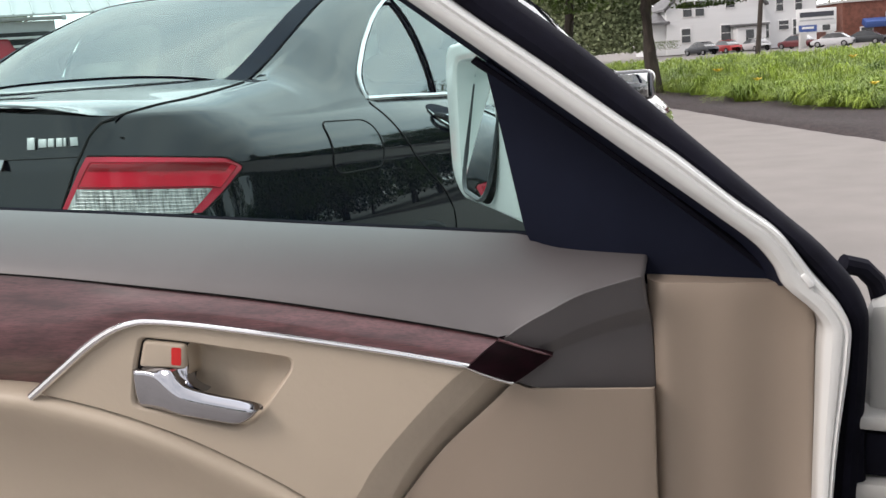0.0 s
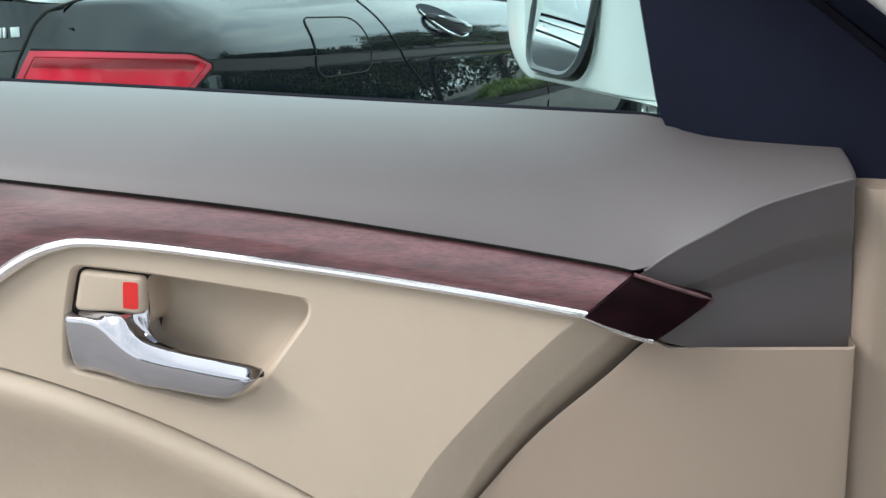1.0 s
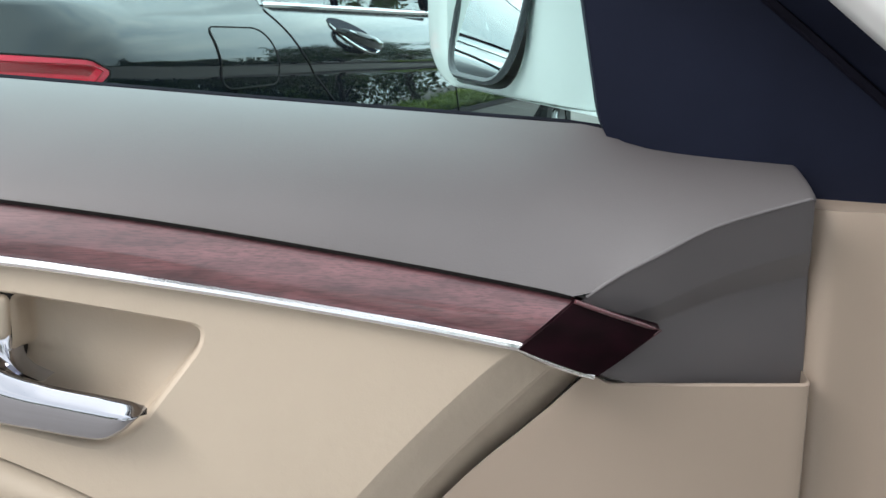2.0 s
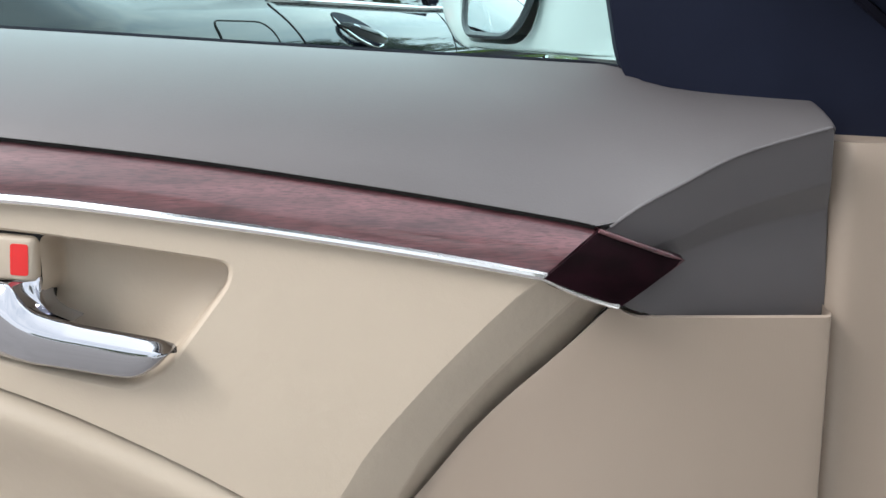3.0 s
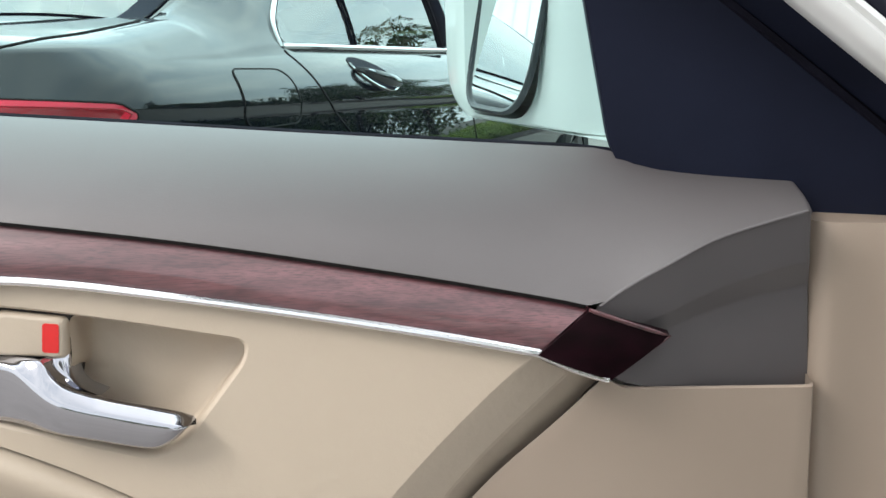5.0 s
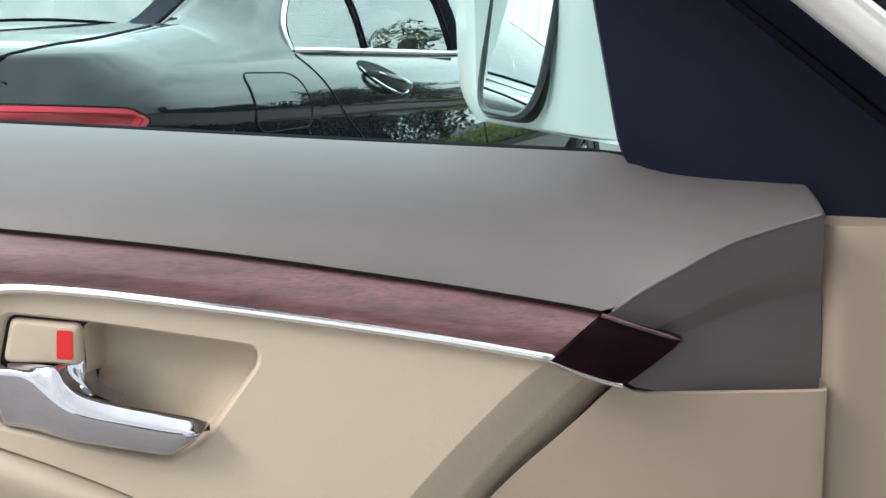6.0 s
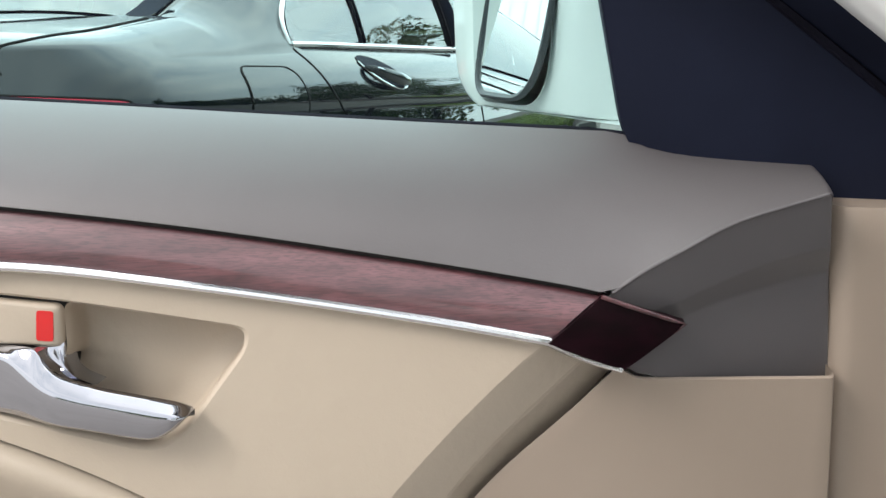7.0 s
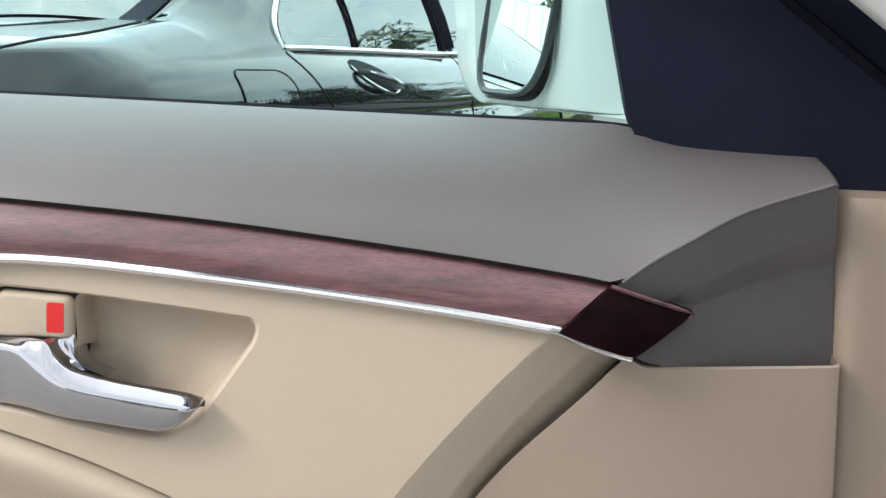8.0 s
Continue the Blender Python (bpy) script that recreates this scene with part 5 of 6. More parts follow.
def build_own_car():
    # front wing ahead of the door opening; x to the right, y forwards from the hinge
    def full(half):
        return half + [(1.74 - x, y, z) for x, y, z in half[-2::-1]]
    rows = []
    for y in np.linspace(0.02, 1.15, 20):
        t = (y - 0.02) / 1.13
        o = 0.03 * t + 0.10 * max(0, t - 0.7) - 0.036
        rows.append(full([(0.10 + o, y, 0.25), (0.03 + o, y, 0.30), (0.012 + o, y, 0.55), (0.02 + o, y, 0.74 - 0.02 * t), (0.045 + o, y, 0.84 - 0.05 * t), (0.12 + o, y, 0.90 - 0.08 * t), (0.30 + o, y, 0.93 - 0.09 * t), (0.87, y, 0.96 - 0.10 * t)]))
    for y, drop, pull in ((1.24, 0.10, 0.03), (1.31, 0.28, 0.08), (1.36, 0.55, 0.14), (1.38, 0.80, 0.20)):
        rows.append([(0.87 + (x - 0.87) * (1 - pull), y, lerp(z, 0.45, drop)) for x, _, z in rows[19]])
    part("front_body", sheet(rows), WHITE, own, smooth=50)
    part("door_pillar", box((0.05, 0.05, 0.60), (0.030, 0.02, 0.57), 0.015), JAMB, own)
    part("screen_pillar", tube([(0.10, -0.05, 0.90), (0.16, -0.35, 1.12), (0.27, -0.78, 1.38), (0.32, -1.0, 1.43)], 0.035, 8), WHITE, own)
    part("roof", box((1.24, 1.62, 0.05), (0.87, -1.58, 1.45), 0.024, 3), WHITE, own)
    part("sill", box((0.14, 1.15, 0.16), (0.10, -0.62, 0.28), 0.04, 3), WHITE, own)
    part("centre_pillar", tube([(0.06, -1.20, 0.35), (0.06, -1.20, 0.92), (0.22, -1.25, 1.20), (0.32, -1.30, 1.42)], 0.05, 8), WHITE, own)
    rows = []
    for y in np.linspace(-1.24, -3.2, 16):
        t = (-1.24 - y) / 1.96
        o = 0.06 * max(0, t - 0.5)
        rows.append([(0.08 + o, y, 0.25), (0.01 + o, y, 0.35), (-0.01 + o, y, 0.65), (0.02 + o, y, 0.88), (0.10 + o, y, 0.96), (0.5, y, 0.98)])
    part("rear_flank", sheet(rows), WHITE, own)
    part("far_side", box((0.05, 2.5, 0.62), (1.63, -1.28, 0.62), 0.02), BEIGE_CAP, own)
    part("cabin_floor", box((1.5, 2.6, 0.06), (0.86, -1.2, 0.27), 0.02), TRIM_DARK, own)
    part("rear_wall", box((1.5, 0.08, 0.66), (0.86, -2.5, 0.63), 0.02), BEIGE_CAP, own)
    part("dashboard", box((1.42, 0.42, 0.30), (0.86, -0.28, 0.86), 0.07, 4), GREY, own)
    rows = []
    for y in np.linspace(0.0, -3.2, 24):
        o = 0.06 * max(0, (-1.24 - y) / 1.96 - 0.5)
        rows.append([(1.66 - o, y, 0.25), (1.73 - o, y, 0.35), (1.75 - o, y, 0.65), (1.72 - o, y, 0.88), (1.66 - o, y, 0.955), (1.60, y, 0.96)])
    part("right_flank", sheet(rows), WHITE, own, smooth=50)
    rows = [full([(0.10 + p, y, 0.30), (0.04 + p, y, 0.50), (0.04 + p, y, 0.85 - d), (0.10 + p, y, 0.955 - d), (0.36, y, 1.0 - d), (0.87, y, 1.015 - d)]) for y, p, d in ((-2.56, 0.0, 0.0), (-2.9, 0.01, 0.01), (-3.2, 0.03, 0.025), (-3.32, 0.06, 0.07), (-3.38, 0.10, 0.20), (-3.40, 0.14, 0.36))]
    part("rear_body", sheet(rows), WHITE, own, smooth=50)
    for name, a, b in (("windscreen", (-0.06, 0.93, 0.14), (-0.80, 1.40, 0.28)), ("rear_screen", (-2.60, 1.01, 0.16), (-2.30, 1.42, 0.28))):
        rows = [[(lerp(lerp(a[2], b[2], q), 1.74 - lerp(a[2], b[2], q), f), lerp(a[0], b[0], q), lerp(a[1], b[1], q) + 0.03 * math.sin(f * math.pi)) for f in np.linspace(0, 1, 12)] for q in np.linspace(0, 1, 6)]
        g = part(name, sheet(rows), SIDE_GLASS, own, smooth=60)
        g.visible_shadow = False
    part("screen_pillar", tube([(1.64, -0.05, 0.90), (1.58, -0.35, 1.12), (1.47, -0.78, 1.38), (1.42, -1.0, 1.43)], 0.035, 8), WHITE, own)
    part("bulkhead", box((1.5, 0.06, 0.55), (0.86, -0.05, 0.60), 0.02), TRIM_DARK, own)
    h = new("hinge")
    h.parent = own
    h.location = (0.0, 0.01, 0.748)
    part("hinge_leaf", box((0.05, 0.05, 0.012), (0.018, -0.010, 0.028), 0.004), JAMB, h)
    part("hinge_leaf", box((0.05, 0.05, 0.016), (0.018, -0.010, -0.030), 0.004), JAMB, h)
    part("hinge_knuckle", tube([(-0.002, -0.026, -0.022), (-0.002, -0.026, 0.022)], 0.009, 10), RUBBER, h)
    part("hinge_arm", box((0.022, 0.010, 0.036), (0.014, -0.018, -0.002), 0.003), RUBBER, h)
    part("wire_boot", tube([(0.016, 0.03, 0.862), (0.012, 0.025, 0.88), (0.002, 0.02, 0.892), (-0.012, 0.01, 0.897)], 0.008, 10), RUBBER, own)
    build_wheels(own, 0.76, (0.66, -2.12), 0.32, 0.21)
    for w in own.children:
        if w.name.startswith("wheel"):
            w.location.x += 0.87


build_own_car()


# ---- ground ----
def ground_z(x, y):
    d = math.hypot(x, y)
    return -0.60 * min(1, max(0, (d - 40) / 60)) if y > 0 else 0.0


def build_ground():
    xs = sorted(set([-900, -400, -200, -120] + list(range(-80, 121, 8)) + [160, 260, 450, 900]))
    ys = sorted(set([-900, -300, -120, -60] + list(range(-30, 161, 6)) + [200, 300, 500, 900, 1500]))
    part_rows = [[(x, y, ground_z(x, y)) for x in xs] for y in ys]
    tagged(part("ground", sheet(part_rows), ASPHALT, None, smooth=60), "worn pale grey asphalt car park", "ground", kind="structure")
    # mulch bed: a low mound with an uneven edge
    rng = random.Random(4)
    rows = []
    for i in range(70):
        y = lerp(8.2, 44, (i / 69) ** 1.5)
        e = float(np.interp(y, (8, 10.7, 12.2, 14.2, 17, 22, 44), (4.24, 4.13, 4.05, 3.95, 3.79, 3.55, 2.9))) + 0.015 * math.sin(y * 1.3) + 0.03 * rng.random()
        row = [(e, y, ground_z(e, y) - 0.02)]
        for k in range(1, 26):
            x = e + 0.12 * k ** 1.45
            row.append((x, y, ground_z(x, y) + 0.05 * min(1, k / 2) + 0.03 * noise.noise((x * 0.9, y * 0.9, 0)) + 0.012 * rng.random()))
        rows.append(row)
    tagged(part("mulch_bed", sheet(rows), MULCH, None, smooth=60), "raised planting bed of dark bark mulch", "flower bed", kind="structure")


build_ground()


def lily_mesh(rng, blades, h, spread):
    bm = bmesh.new()
    for _ in range(blades):
        a, lean_out = rng.uniform(0, 2 * math.pi), rng.uniform(0.10, 1.3) ** 0.7
        hh, w = h * rng.uniform(0.6, 1.12), rng.uniform(0.0028, 0.0058)
        base = Vector((rng.uniform(-0.14, 0.14), rng.uniform(-0.14, 0.14), 0))
        d, side_d = Vector((math.cos(a), math.sin(a), 0)), Vector((-math.sin(a), math.cos(a), 0))
        prev = None
        for k in range(6):
            t = k / 5
            p = base + d * spread * lean_out * t + Vector((0, 0, hh * max(0.03 * t, lerp(t, 2.2 * t - 1.95 * t * t, lean_out))))
            ww = w * (1 - t ** 2.2) + 0.001
            cur = (bm.verts.new(p - side_d * ww), bm.verts.new(p + side_d * ww))
            if prev:
                bm.faces.new((prev[0], prev[1], cur[1], cur[0]))
            prev = cur
    return bm


def flower_mesh():
    bm = bmesh.new()
    for i in range(6):
        a = i * math.pi / 3
        d, s = Vector((math.cos(a), math.sin(a), 0)), Vector((-math.sin(a), math.cos(a), 0))
        c = Vector((0.03, 0, 0.52))
        v = [bm.verts.new(p) for p in (c, c + d * 0.07 + s * 0.045 + Vector((0, 0, 0.05)), c + d * 0.13 + Vector((0, 0, 0.07)), c + d * 0.07 - s * 0.045 + Vector((0, 0, 0.04)))]
        bm.faces.new(v)
    return bm


def build_lilies():
    rng = random.Random(11)
    kinds = []
    for k in range(5):
        ob = part("daylily", lily_mesh(rng, 420, rng.uniform(0.40, 0.58), rng.uniform(0.40, 0.58)), LILY, None, smooth=0)
        kinds.append(ob)
    placed = []
    used = [0] * 5
    for _ in range(4000):
        y = 13.5 + 16 * rng.random() ** 1.4
        front = float(np.interp(y, (13.5, 14.2, 15.4, 17.1, 20, 30), (5.75, 5.45, 5.35, 5.05, 5.05, 4.8)))
        x = front + (rng.random() ** 1.2) * (2.2 + 0.30 * y)
        if y < 14.8 and x > 6.35:
            continue
        gap_min = 0.40 if y < 22 else 0.52
        if any((x - a) ** 2 + (y - b) ** 2 < gap_min ** 2 for a, b in placed):
            continue
        placed.append((x, y))
        if len(placed) >= 295:
            break
    for i, (x, y) in enumerate(placed):
        k = rng.randrange(5)
        m = pose(x, y, ground_z(x, y) + 0.03, 0, 0, rng.uniform(0, 360))
        if used[k]:
            ob = copy_thing(kinds[k], m)
        else:
            ob = kinds[k]
            ob.matrix_world = m
            used[k] = 1
        s = rng.uniform(0.85, 1.25)
        ob.scale = (s, s, s * rng.uniform(0.85, 1.0))
        tagged(ob, "arching green daylily clump in the mulch", "daylily", "daylilies in the bed")
    fl = part("daylily_flower", tube([(0, 0, 0), (0.02, 0, 0.3), (0.03, 0, 0.53)], 0.006, 5), LILY, None, smooth=0)
    part("petals", flower_mesh(), FLOWER, fl, "orange-yellow petals", smooth=0)
    spots = ((5.10, 19.5), (5.10, 17.0), (5.72, 13.9), (8.6, 22.0))
    for i, (x, y) in enumerate(spots):
        m = pose(x, y, ground_z(x, y) + 0.04, 0, 0, 70 * i)
        ob = fl if i == 0 else copy_thing(fl, m)
        ob.matrix_world = m
        s = (0.86, 0.66, 0.60, 0.9)[i]
        ob.scale = (s, s, s)
        tagged(ob, "orange-yellow daylily flower on a stalk", "flower", "daylily flowers")


build_lilies()


def lily_drift():
    """The rest of the bed, too far off to tell clump from clump."""
    gen = np.random.RandomState(31)
    n = 90000
    y = 16.8 + 27 * gen.uniform(0, 1, n) ** 1.3
    x = 5.3 - 0.02 * (y - 17) + 0.75 + gen.uniform(0, 1, n) * (3.5 + 0.36 * y)
    z0 = np.array([ground_z(a, b) for a, b in zip(x, y)]) + 0.04
    ang = gen.uniform(0, 2 * math.pi, n)
    d = np.stack([np.cos(ang), np.sin(ang), np.zeros(n)], axis=1)
    s = np.stack([-np.sin(ang), np.cos(ang), np.zeros(n)], axis=1) * gen.uniform(0.0035, 0.0075, n)[:, None] * (1 + 0.03 * (y - 15))[:, None]
    base = np.stack([x, y, z0], axis=1)
    h = gen.uniform(0.24, 0.44, n) * (1 + 0.002 * (y - 15)) * (0.74 + 0.46 * np.sin(x * 3.1 + 1.3 * np.sin(y * 0.9)) * np.sin(y * 1.9 + np.sin(x * 1.7)))
    mid = base + d * 0.14 + np.stack([np.zeros(n), np.zeros(n), h], axis=1)
    tip = base + d * gen.uniform(0.28, 0.45, n)[:, None] + np.stack([np.zeros(n), np.zeros(n), h * 0.75], axis=1)
    verts = np.stack([base - s * 0.6, base + s * 0.6, mid + s, mid - s, tip], axis=1).reshape(-1, 3)
    faces = []
    for i in range(n):
        k = 5 * i
        faces += [(k, k + 1, k + 2, k + 3), (k + 3, k + 2, k + 4)]
    me = bpy.data.meshes.new("daylily_drift")
    me.from_pydata(verts.tolist(), [], faces)
    me.materials.append(LILY)
    tagged(new("daylily_drift", me), "dense drift of yellow-green daylily leaves", "daylilies", kind="stuff")


lily_drift()


# ---- trees ----
def tree(x, y, h, crown_r, crown_z, seed, trunk_r=0.16, leaves=14000, leaf=0.085):
    rng = random.Random(seed)
    t = empty("tree", pose(x, y, ground_z(x, y)), "broad-leaved tree with a dark trunk", "tree", "trees")
    bm = bmesh.new()
    bend = [(0.12 * math.sin(k * 0.9 + seed), 0.10 * math.cos(k * 0.7 + seed), h * 0.85 * k / 7) for k in range(8)]
    tube(bend, [trunk_r * (1.25 if k == 0 else 1 - 0.10 * k) for k in range(8)], 10, bm=bm)
    tips = []
    for k in range(13):
        z0 = lerp(crown_z * 0.85, h * 0.8, k / 12)
        a = k * 2.4 + rng.random()
        ln = crown_r * rng.uniform(0.55, 0.95) * (1 - 0.35 * k / 12)
        p0 = Vector((0, 0, z0))
        p2 = p0 + Vector((math.cos(a) * ln, math.sin(a) * ln, ln * rng.uniform(0.15, 0.55)))
        p1 = p0.lerp(p2, 0.5) + Vector((0, 0, 0.12 * ln))
        tube([p0, p1, p2], [trunk_r * 0.42, trunk_r * 0.26, trunk_r * 0.08], 6, bm=bm)
        tips += [p1, p2, p2]
    part("trunk", bm, BARK, t)
    clumps = []
    for p in tips:
        for _ in range(3):
            clumps.append((p + Vector((rng.gauss(0, 1), rng.gauss(0, 1), rng.gauss(0, 0.7))) * crown_r * 0.20, crown_r * rng.uniform(0.16, 0.30)))
    clumps += [(Vector((rng.gauss(0, 0.4) * crown_r, rng.gauss(0, 0.4) * crown_r, lerp(crown_z + crown_r * 0.3, h, rng.random()))), crown_r * rng.uniform(0.18, 0.32)) for _ in range(16)]
    n = leaves
    idx = np.array([rng.randrange(len(clumps)) for _ in range(n)])
    cen = np.array([tuple(c[0]) for c in clumps])[idx]
    rad = np.array([c[1] for c in clumps])[idx]
    gen = np.random.RandomState(seed)
    d = gen.normal(size=(n, 3))
    d /= np.linalg.norm(d, axis=1)[:, None]
    pos = cen + d * (rad * gen.uniform(0.25, 1.0, n) ** 0.5)[:, None]
    pos[:, 2] = np.maximum(pos[:, 2], crown_z * 0.82)
    a = gen.normal(size=(n, 3))
    a /= np.linalg.norm(a, axis=1)[:, None]
    b = np.cross(a, gen.normal(size=(n, 3)))
    b /= np.linalg.norm(b, axis=1)[:, None]
    sz = (leaf * gen.uniform(0.6, 1.3, n))[:, None]
    verts = np.concatenate([pos - a * sz, pos + b * sz * 0.45, pos + a * sz, pos - b * sz * 0.45], axis=1).reshape(-1, 3)
    me = bpy.data.meshes.new("crown")
    me.from_pydata(verts.tolist(), [], [(4 * i, 4 * i + 1, 4 * i + 2, 4 * i + 3) for i in range(n)])
    me.materials.append(LEAF)
    c = new("crown", me)
    c.parent = t
    return t


tree(4.55, 22.5, 7.5, 2.6, 2.25, 3, 0.15, 30000, 0.06)
tree(2.9, 23.5, 7.0, 2.4, 2.45, 5, 0.13, 30000, 0.06)
tree(0.5, 34.0, 8.5, 3.2, 3.4, 9, 0.18, 12000)
# trees across the car park, which the dark paint mirrors
for i, (x, y, h) in enumerate(((-3.0, -21, 4.2), (3.0, -23, 4.0), (8.5, -15, 7.6), (14, -12, 6.6), (18, -6, 7.8), (21, 1, 7.0), (-10, -18, 6.4), (27, 8, 4.8), (25, 13, 5.2), (29, 17, 5.8), (23, 17.5, 4.6), (31, 12, 5.6), (27, 22, 9.5), (22, 20, 8.5), (28, 4, 4.6), (25, 9.5, 4.2), (34, 29, 10.5), (20, 23, 8.0))):
    tree(x, y, h, 2.6, 0.9, 20 + i, 0.17, 7000, 0.13)


def far_woods(name, label, y0, x0, x1, h, seed, n, yaw=0):
    gen = np.random.RandomState(seed)
    xs = gen.uniform(x0, x1, n)
    top = h * (0.72 + 0.20 * np.sin(xs * 0.21 + seed) + 0.14 * np.sin(xs * 0.57))
    zs = top * gen.uniform(0.0, 1.0, n) ** 0.75
    pos = np.stack([xs, y0 + gen.uniform(-2.5, 2.5, n), zs + 0.3], axis=1)
    a = gen.normal(size=(n, 3))
    a /= np.linalg.norm(a, axis=1)[:, None]
    b = np.cross(a, gen.normal(size=(n, 3)))
    b /= np.linalg.norm(b, axis=1)[:, None]
    sz = gen.uniform(0.08, 0.24, n)[:, None] * min(1.3, (h / 9) ** 0.7)
    verts = np.concatenate([pos - a * sz, pos + b * sz * 0.6, pos + a * sz, pos - b * sz * 0.6], axis=1).reshape(-1, 3)
    me = bpy.data.meshes.new(name)
    me.from_pydata(verts.tolist(), [], [(4 * i, 4 * i + 1, 4 * i + 2, 4 * i + 3) for i in range(n)])
    me.materials.append(LEAF if y0 < 50 else LEAF_FAR_HAZED)
    ob = tagged(new(name, me), label, "woods", kind="stuff")
    ob.matrix_world = pose(0, 0, 0, 0, 0, yaw)


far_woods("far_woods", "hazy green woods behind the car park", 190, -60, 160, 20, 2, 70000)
far_woods("hedge_row", "dark low hedge in front of the white house", 118, 22.5, 26.5, 1.5, 6, 2500)
far_woods("roadside_brush", "tall green brush beside the white house", 116, -14, 23.0, 15, 8, 110000)


# out of view, added so that the saloon's flank mirrors something dark
far_woods("unseen_side_woods", "unseen dark green belt of bushes, added for the saloon's reflections", 36, -17, 34, 7.0, 12, 40000, -66)
far_woods("back_woods", "dark green trees behind the pale building", 62, -26, 10, 13, 15, 28000, 30)


# ---- buildings across the lot ----
def far_window(parent, x, y, z, w, h):
    win = new("window")
    win.parent = parent
    part("frame", box((w + 0.22, 0.10, h + 0.22), (x, y, z), 0.02), SIGN_WHITE, win)
    part("pane", box((w, 0.06, h), (x, y - 0.045, z), 0.0), PANE, win)
    part("glazing_bar", box((w, 0.05, 0.06), (x, y - 0.07, z), 0.0), SIGN_WHITE, win)


def gable(bm, x0, x1, y0, y1, z0, z1, over=0.3, along="x"):
    if along == "x":
        m = (y0 + y1) / 2
        pts = [(x0 - over, y0 - over, z0), (x1 + over, y0 - over, z0), (x1 + over, m, z1), (x0 - over, m, z1), (x0 - over, y1 + over, z0), (x1 + over, y1 + over, z0)]
    else:
        m = (x0 + x1) / 2
        pts = [(x0 - over, y0 - over, z0), (x0 - over, y1 + over, z0), (m, y1 + over, z1), (m, y0 - over, z1), (x1 + over, y0 - over, z0), (x1 + over, y1 + over, z0)]
    v = [bm.verts.new(p) for p in pts]
    w = [bm.verts.new(Vector(p) + Vector((0, 0, 0.25))) for p in pts]
    for q in ((0, 1, 2, 3), (3, 2, 5, 4)):
        bm.faces.new([v[i] for i in q])
        bm.faces.new([w[i] for i in q])
    for i, j in ((0, 1), (1, 2), (0, 3), (3, 4), (4, 5), (2, 5)):
        bm.faces.new((v[i], v[j], w[j], w[i]))


def build_house():
    y = 112.0
    k = y / 60.0
    far = Matrix.Translation((0.013, 0.067, 1.08)) @ Matrix.Scale(1.16, 4) @ Matrix.Translation((-0.013, -0.067, -1.08 - 0.25))
    house = empty("white_house", far, "white clapboard two-storey house with dark windows", "house")
    gx0, gx1 = 24.2, 34.5       # gable wing
    hx0, hx1 = 33.5, 39.8       # long wing
    lx0 = 22.3                  # low addition
    bm = bmesh.new()
    vs = [bm.verts.new(p) for p in ((gx0, y, 0), (gx1, y, 0), (gx1, y, 4.6), ((gx0 + gx1) / 2, y, 9.2), (gx0, y, 4.6))]
    bw = [bm.verts.new(v.co + Vector((0, 9, 0))) for v in vs]
    bm.faces.new(vs)
    bm.faces.new(bw[::-1])
    for i in range(5):
        bm.faces.new((vs[i], bw[i], bw[(i + 1) % 5], vs[(i + 1) % 5]))
    part("gable_wing", bm, HOUSE, house, smooth=0)
    part("long_wing", box((hx1 - hx0 + 1, 8, 5.4), ((hx0 + hx1) / 2, y + 5, 2.7)), HOUSE, house, smooth=0)
    part("low_wing", box((gx0 - lx0, 7, 3.3), ((lx0 + gx0) / 2, y + 4, 1.65)), HOUSE, house, smooth=0)
    bm = bmesh.new()
    gable(bm, gx0, gx1, y, y + 9, 4.5, 9.3, 0.35, "y")
    part("roof", bm, ROOF, house, smooth=0)
    bm = bmesh.new()
    gable(bm, hx0, hx1, y + 1, y + 9, 5.3, 7.6)
    part("roof", bm, ROOF, house, smooth=0)
    bm = bmesh.new()
    gable(bm, lx0, gx0, y, y + 7, 3.2, 4.3)
    part("roof", bm, ROOF, house, smooth=0)
    for x, z, w, h in ((26.4, 4.6, 0.9, 1.5), (27.7, 4.6, 0.9, 1.5), (26.2, 1.9, 0.9, 1.4), (30.4, 1.9, 1.0, 1.6), (30.9, 4.9, 0.9, 0.8), (34.4, 1.9, 1.0, 1.6)):
        far_window(house, x, y - 0.03, z, w, h)
    for x, z, w, h in ((36.4, 4.5, 0.7, 1.4), (38.4, 4.5, 0.7, 1.4), (36.8, 2.3, 1.0, 0.9), (38.2, 2.0, 0.8, 1.6)):
        far_window(house, x, y + 0.97, z, w, h)
    part("porch", box((3.0, 1.8, 2.4), (32.6, y - 0.9, 1.2), 0.05), HOUSE, house)
    part("porch_roof", box((3.6, 2.3, 0.22), (32.6, y - 1.0, 2.55), 0.05), ROOF, house)
    part("porch_door", box((0.8, 0.08, 1.9), (32.4, y - 1.82, 1.1), 0.01), PANE, house)
    shop = empty("brick_shop", far, "low red-brick shop with a blue awning", "shop")
    part("brick_wall", box((18, 9, 4.0), (52.3, y + 6, 2.2)), BRICK, shop, smooth=0)
    part("coping", box((18.3, 9.3, 0.25), (52.3, y + 6, 4.3), 0.03), CONCRETE, shop)
    part("awning", box((4.6, 1.2, 0.7), (47.6, y + 1.0, 1.9), 0.1, turn=pose(0, 0, 0, 20, 0, 0)), SIGN_BLUE, shop)
    part("shop_board", box((3.6, 0.12, 0.9), (49.4, y + 0.9, 2.5), 0.03), SIGN_WHITE, shop)
    far_window(shop, 45.8, y + 1.45, 0.9, 1.2, 1.1)
    far_window(shop, 51.0, y + 1.45, 1.0, 0.8, 1.4)
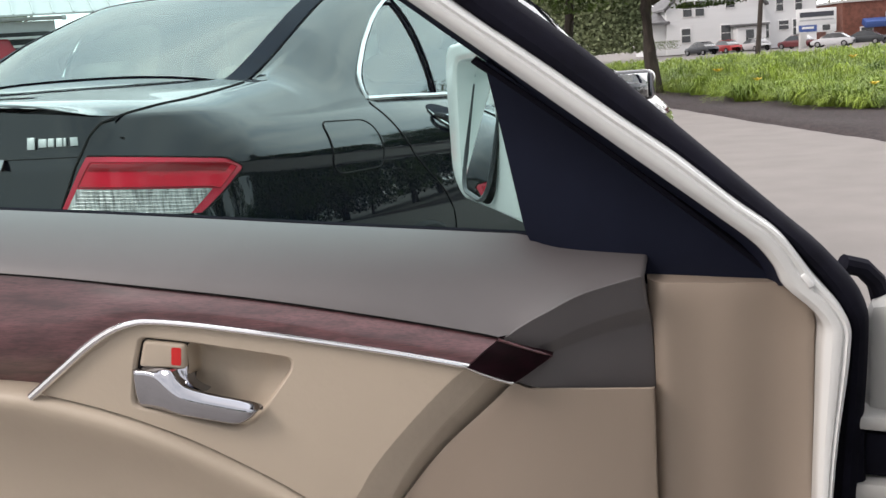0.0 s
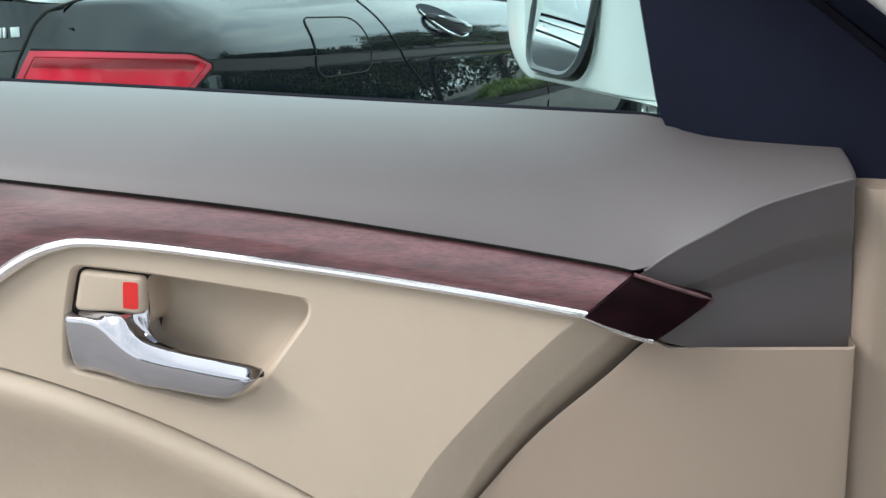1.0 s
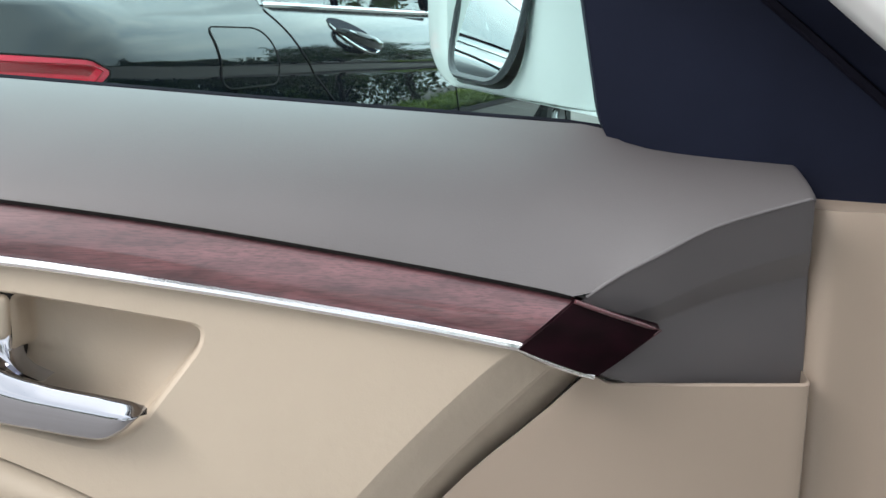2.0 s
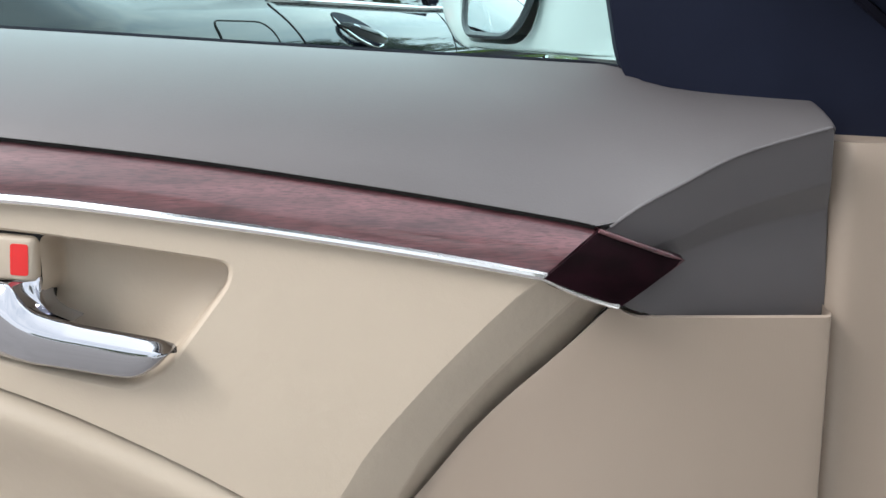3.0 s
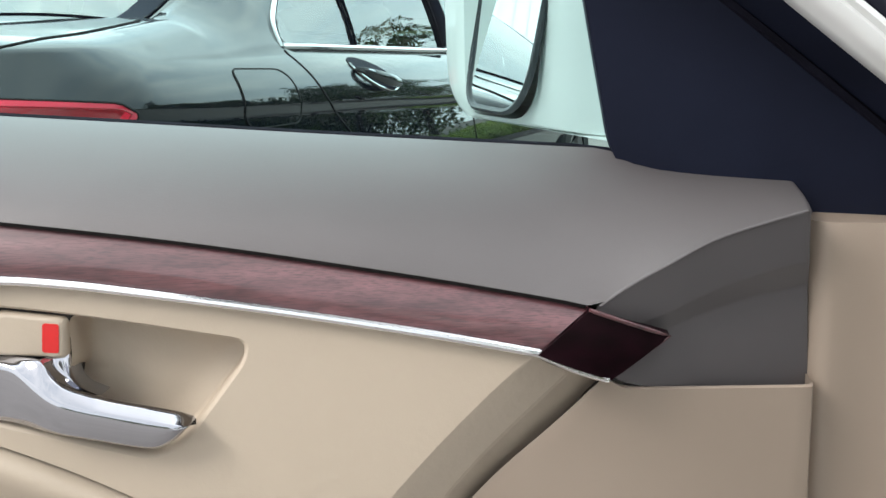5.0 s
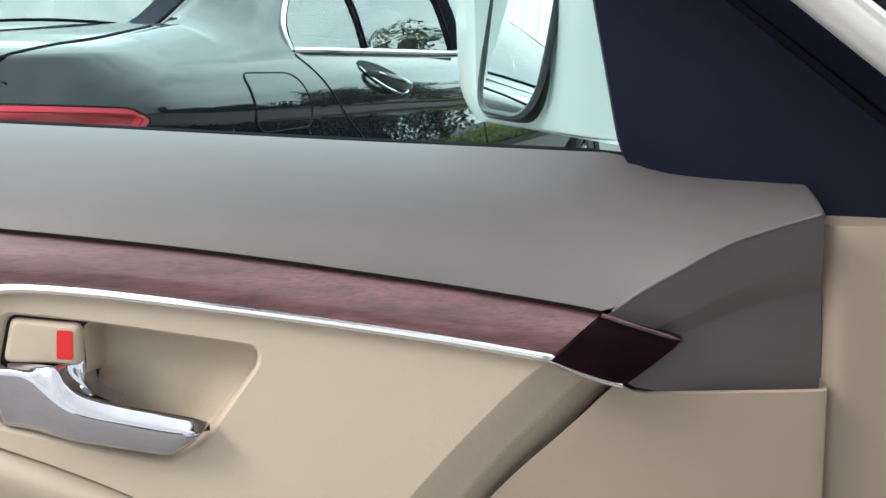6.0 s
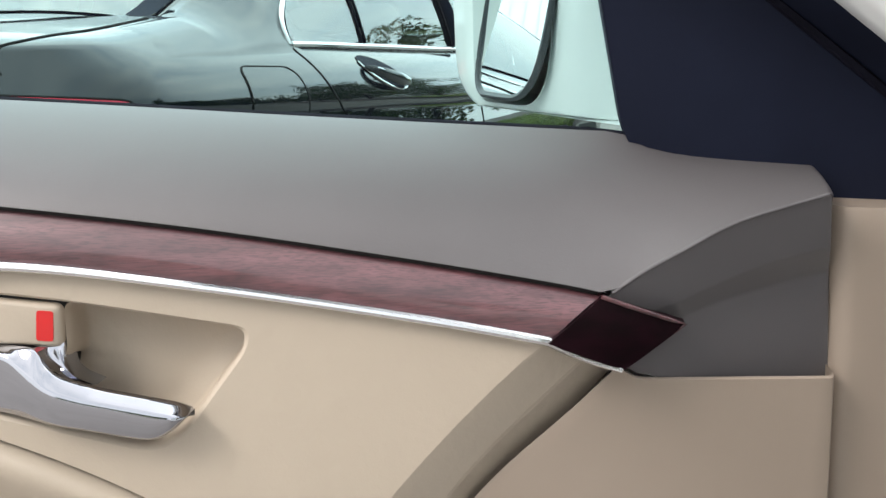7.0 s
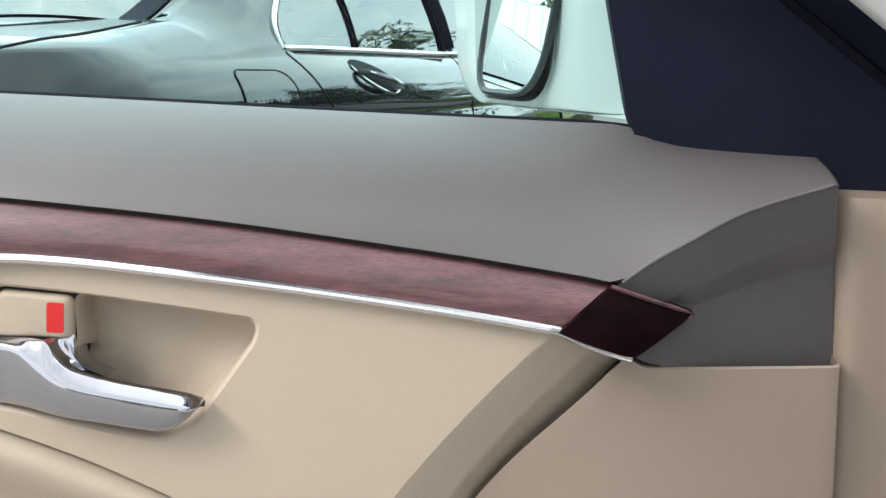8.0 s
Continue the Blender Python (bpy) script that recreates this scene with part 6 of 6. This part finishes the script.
    # roadside sign: lettering as plain bars
    sign = empty("roadside_sign", far, "white roadside sign with dark and blue lettering bars", "sign")
    sx, sy = 34.2, 101.0
    part("sign_board", box((3.75, 0.2, 1.55), (sx + 1.8, sy, 2.75), 0.02), SIGN_WHITE, sign)
    part("sign_board_lower", box((3.75, 0.2, 0.7), (sx + 1.8, sy + 0.02, 1.65), 0.02), SIGN_WHITE, sign)
    part("sign_bar", box((3.2, 0.04, 0.45), (sx + 1.8, sy - 0.115, 2.98), 0.0), SIGN_DARK, sign)
    part("sign_bar", box((3.2, 0.04, 0.14), (sx + 1.8, sy - 0.115, 2.48), 0.0), mat("sign_lettering_grey", (0.45, 0.46, 0.48), 0.6, vary=0.05), sign)
    blue = part("blue_panel", box((1.7, 0.05, 0.62), (sx + 0.95, sy - 0.11, 1.70), 0.0), SIGN_BLUE, sign)
    part("sign_bar", box((1.1, 0.03, 0.2), (sx + 0.95, sy - 0.15, 1.76), 0.0), SIGN_WHITE, blue)
    part("sign_window", box((0.7, 0.05, 0.5), (sx + 2.7, sy - 0.11, 1.70), 0.0), PANE, sign)
    for dx in (0.3, 2.9):
        part("sign_post", box((0.65, 0.5, 1.9), (sx + dx + 0.2, sy, 0.45), 0.04), CONCRETE, sign)
    pole = empty("utility_pole", pose(22.6, 75, 0, 0, 4.2, 0), "leaning dark wooden utility pole", "pole")
    part("shaft", tube([(0, 0, -0.3), (0, 0, 9.0)], [0.19, 0.14], 10), BARK, pole)
    part("crossarm", box((2.2, 0.12, 0.14), (0, 0, 8.3), 0.02), BARK, pole)


build_house()


def small_car(x, y, yaw, colour, name, label, hatch=False):
    """A distant parked car with body, glass and wheels."""
    car = empty(name, pose(x, y, ground_z(x, y), 0, 0, yaw), label, "car", "cars parked across the lot")
    paint = mat(name + "_paint", colour, 0.3, coat=0.8, vary=0.05)
    rows = []
    for s, w, z0, z1 in ((-2.2, 0.70, 0.35, 0.62), (-2.1, 0.82, 0.28, 0.86), (-1.2, 0.88, 0.25, 0.93), (0.9, 0.88, 0.25, 0.93), (1.9, 0.82, 0.27, 0.80), (2.2, 0.66, 0.35, 0.60)):
        rows.append([(-w * 0.9, s, z0), (-w, s, (z0 + z1) / 2), (-w * 0.93, s, z1), (0, s, z1 + 0.04), (w * 0.93, s, z1), (w, s, (z0 + z1) / 2), (w * 0.9, s, z0)])
    part("body", sheet(rows), paint, car)
    rows = []
    for s, w, z in ((-2.0 if hatch else -1.75, 0.78, 0.93), (-1.70 if hatch else -1.05, 0.66, 1.38), (-0.2, 0.64, 1.45), (0.45, 0.66, 1.38), (1.25, 0.78, 0.93)):
        rows.append([(-0.80, s, 0.92), (-w, s, z), (0, s, z + 0.03), (w, s, z), (0.80, s, 0.92)])
    part("glasshouse", sheet(rows), PANE, car)
    part("roof", box((1.24, 1.85, 0.09), (0, -0.64, 1.455), 0.035) if hatch else box((1.22, 1.35, 0.05), (0, -0.30, 1.465), 0.02), paint, car)
    for side_x in (-1, 1) if hatch else ():
        rows = [[(side_x * lerp(0.815, 0.675, t), s, lerp(0.90, 1.44, t)) for s in (lerp(-2.10, -1.82, t), lerp(-1.92, -1.62, t), lerp(-1.84, -1.50, t))] for t in np.linspace(0, 1, 6)]
        part("rear_pillar", sheet(rows, 0.03, (side_x, 0, 0)), paint, car)
    build_wheels(car, 0.80, (-1.35, 1.4), 0.32, 0.2)
    return car


small_car(30.0, 121, 25, (0.03, 0.035, 0.045), "dark_parked_car", "dark car parked by the white house")
small_car(33.0, 122, 20, (0.55, 0.05, 0.05), "red_parked_car", "bright red hatchback parked by the house")
small_car(36.4, 122, 15, (0.60, 0.61, 0.62), "silver_parked_car", "silver car parked by the house")
small_car(40.2, 119, 30, (0.14, 0.03, 0.035), "maroon_parked_car", "dark maroon car near the sign")
small_car(42.4, 114, 55, (0.55, 0.56, 0.58), "pale_parked_car", "pale silver car near the sign")
small_car(45.6, 114, 60, (0.025, 0.03, 0.035), "black_parked_car", "black car beside the brick shop")
small_car(49.6, 114, 60, (0.16, 0.17, 0.19), "grey_parked_pickup", "dark grey car beside the brick shop")

# ---- beyond the saloon's far side ----
red_hatch = small_car(-6.74, 11.39, 113, (0.50, 0.025, 0.045), "red_neighbour_car", "bright red hatchback parked beyond the saloon", True)
red_hatch.scale = (1.12, 1.12, 1.12)
garage = empty("pale_commercial_building", pose(-22.6, 31.0, 0, 0, 0, 23), "pale low commercial building with a ribbed metal roof", "building")
part("front_wall", box((22, 7.6, 3.3), (0, 4.2, 1.60), 0.0), SIGN_WHITE, garage)
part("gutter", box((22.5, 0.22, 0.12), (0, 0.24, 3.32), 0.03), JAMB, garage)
part("gutter_end", box((0.16, 0.26, 0.16), (11.3, 0.24, 3.32), 0.03), SIGN_WHITE, garage)
metal_roof = part("metal_roof", sheet([[(x, y, 3.34 + 0.36 * y) for y in np.linspace(0.2, 12.0, 6)] for x in np.linspace(-11.2, 21.0, 8)], 0.06, (0, 0, 1)), SIGN_WHITE, garage)
seam = bpy.data.meshes.new("roof_seam")
bm = box((0.05, 12.5, 0.07), (0, 0, 0), 0.0, turn=pose(0, 0, 0, math.degrees(math.atan(0.36)), 0, 0))
bm.to_mesh(seam)
bm.free()
seam.materials.append(SIGN_WHITE)
for i in range(50):
    ob = new("roof_seam", seam)
    ob.parent = metal_roof
    ob.location = (-11.0 + 22.0 * i / 35, 6.1, 3.34 + 0.36 * 6.1 + 0.05)
part("glazed_front", box((21.6, 0.2, 1.9), (0, 0.36, 1.95), 0.0), PANE, garage)
for i in range(5):
    part("front_rail", box((21.6, 0.1, 0.08), (0, 0.22, 2.72 - 0.27 * i), 0.01), SIGN_WHITE, garage)
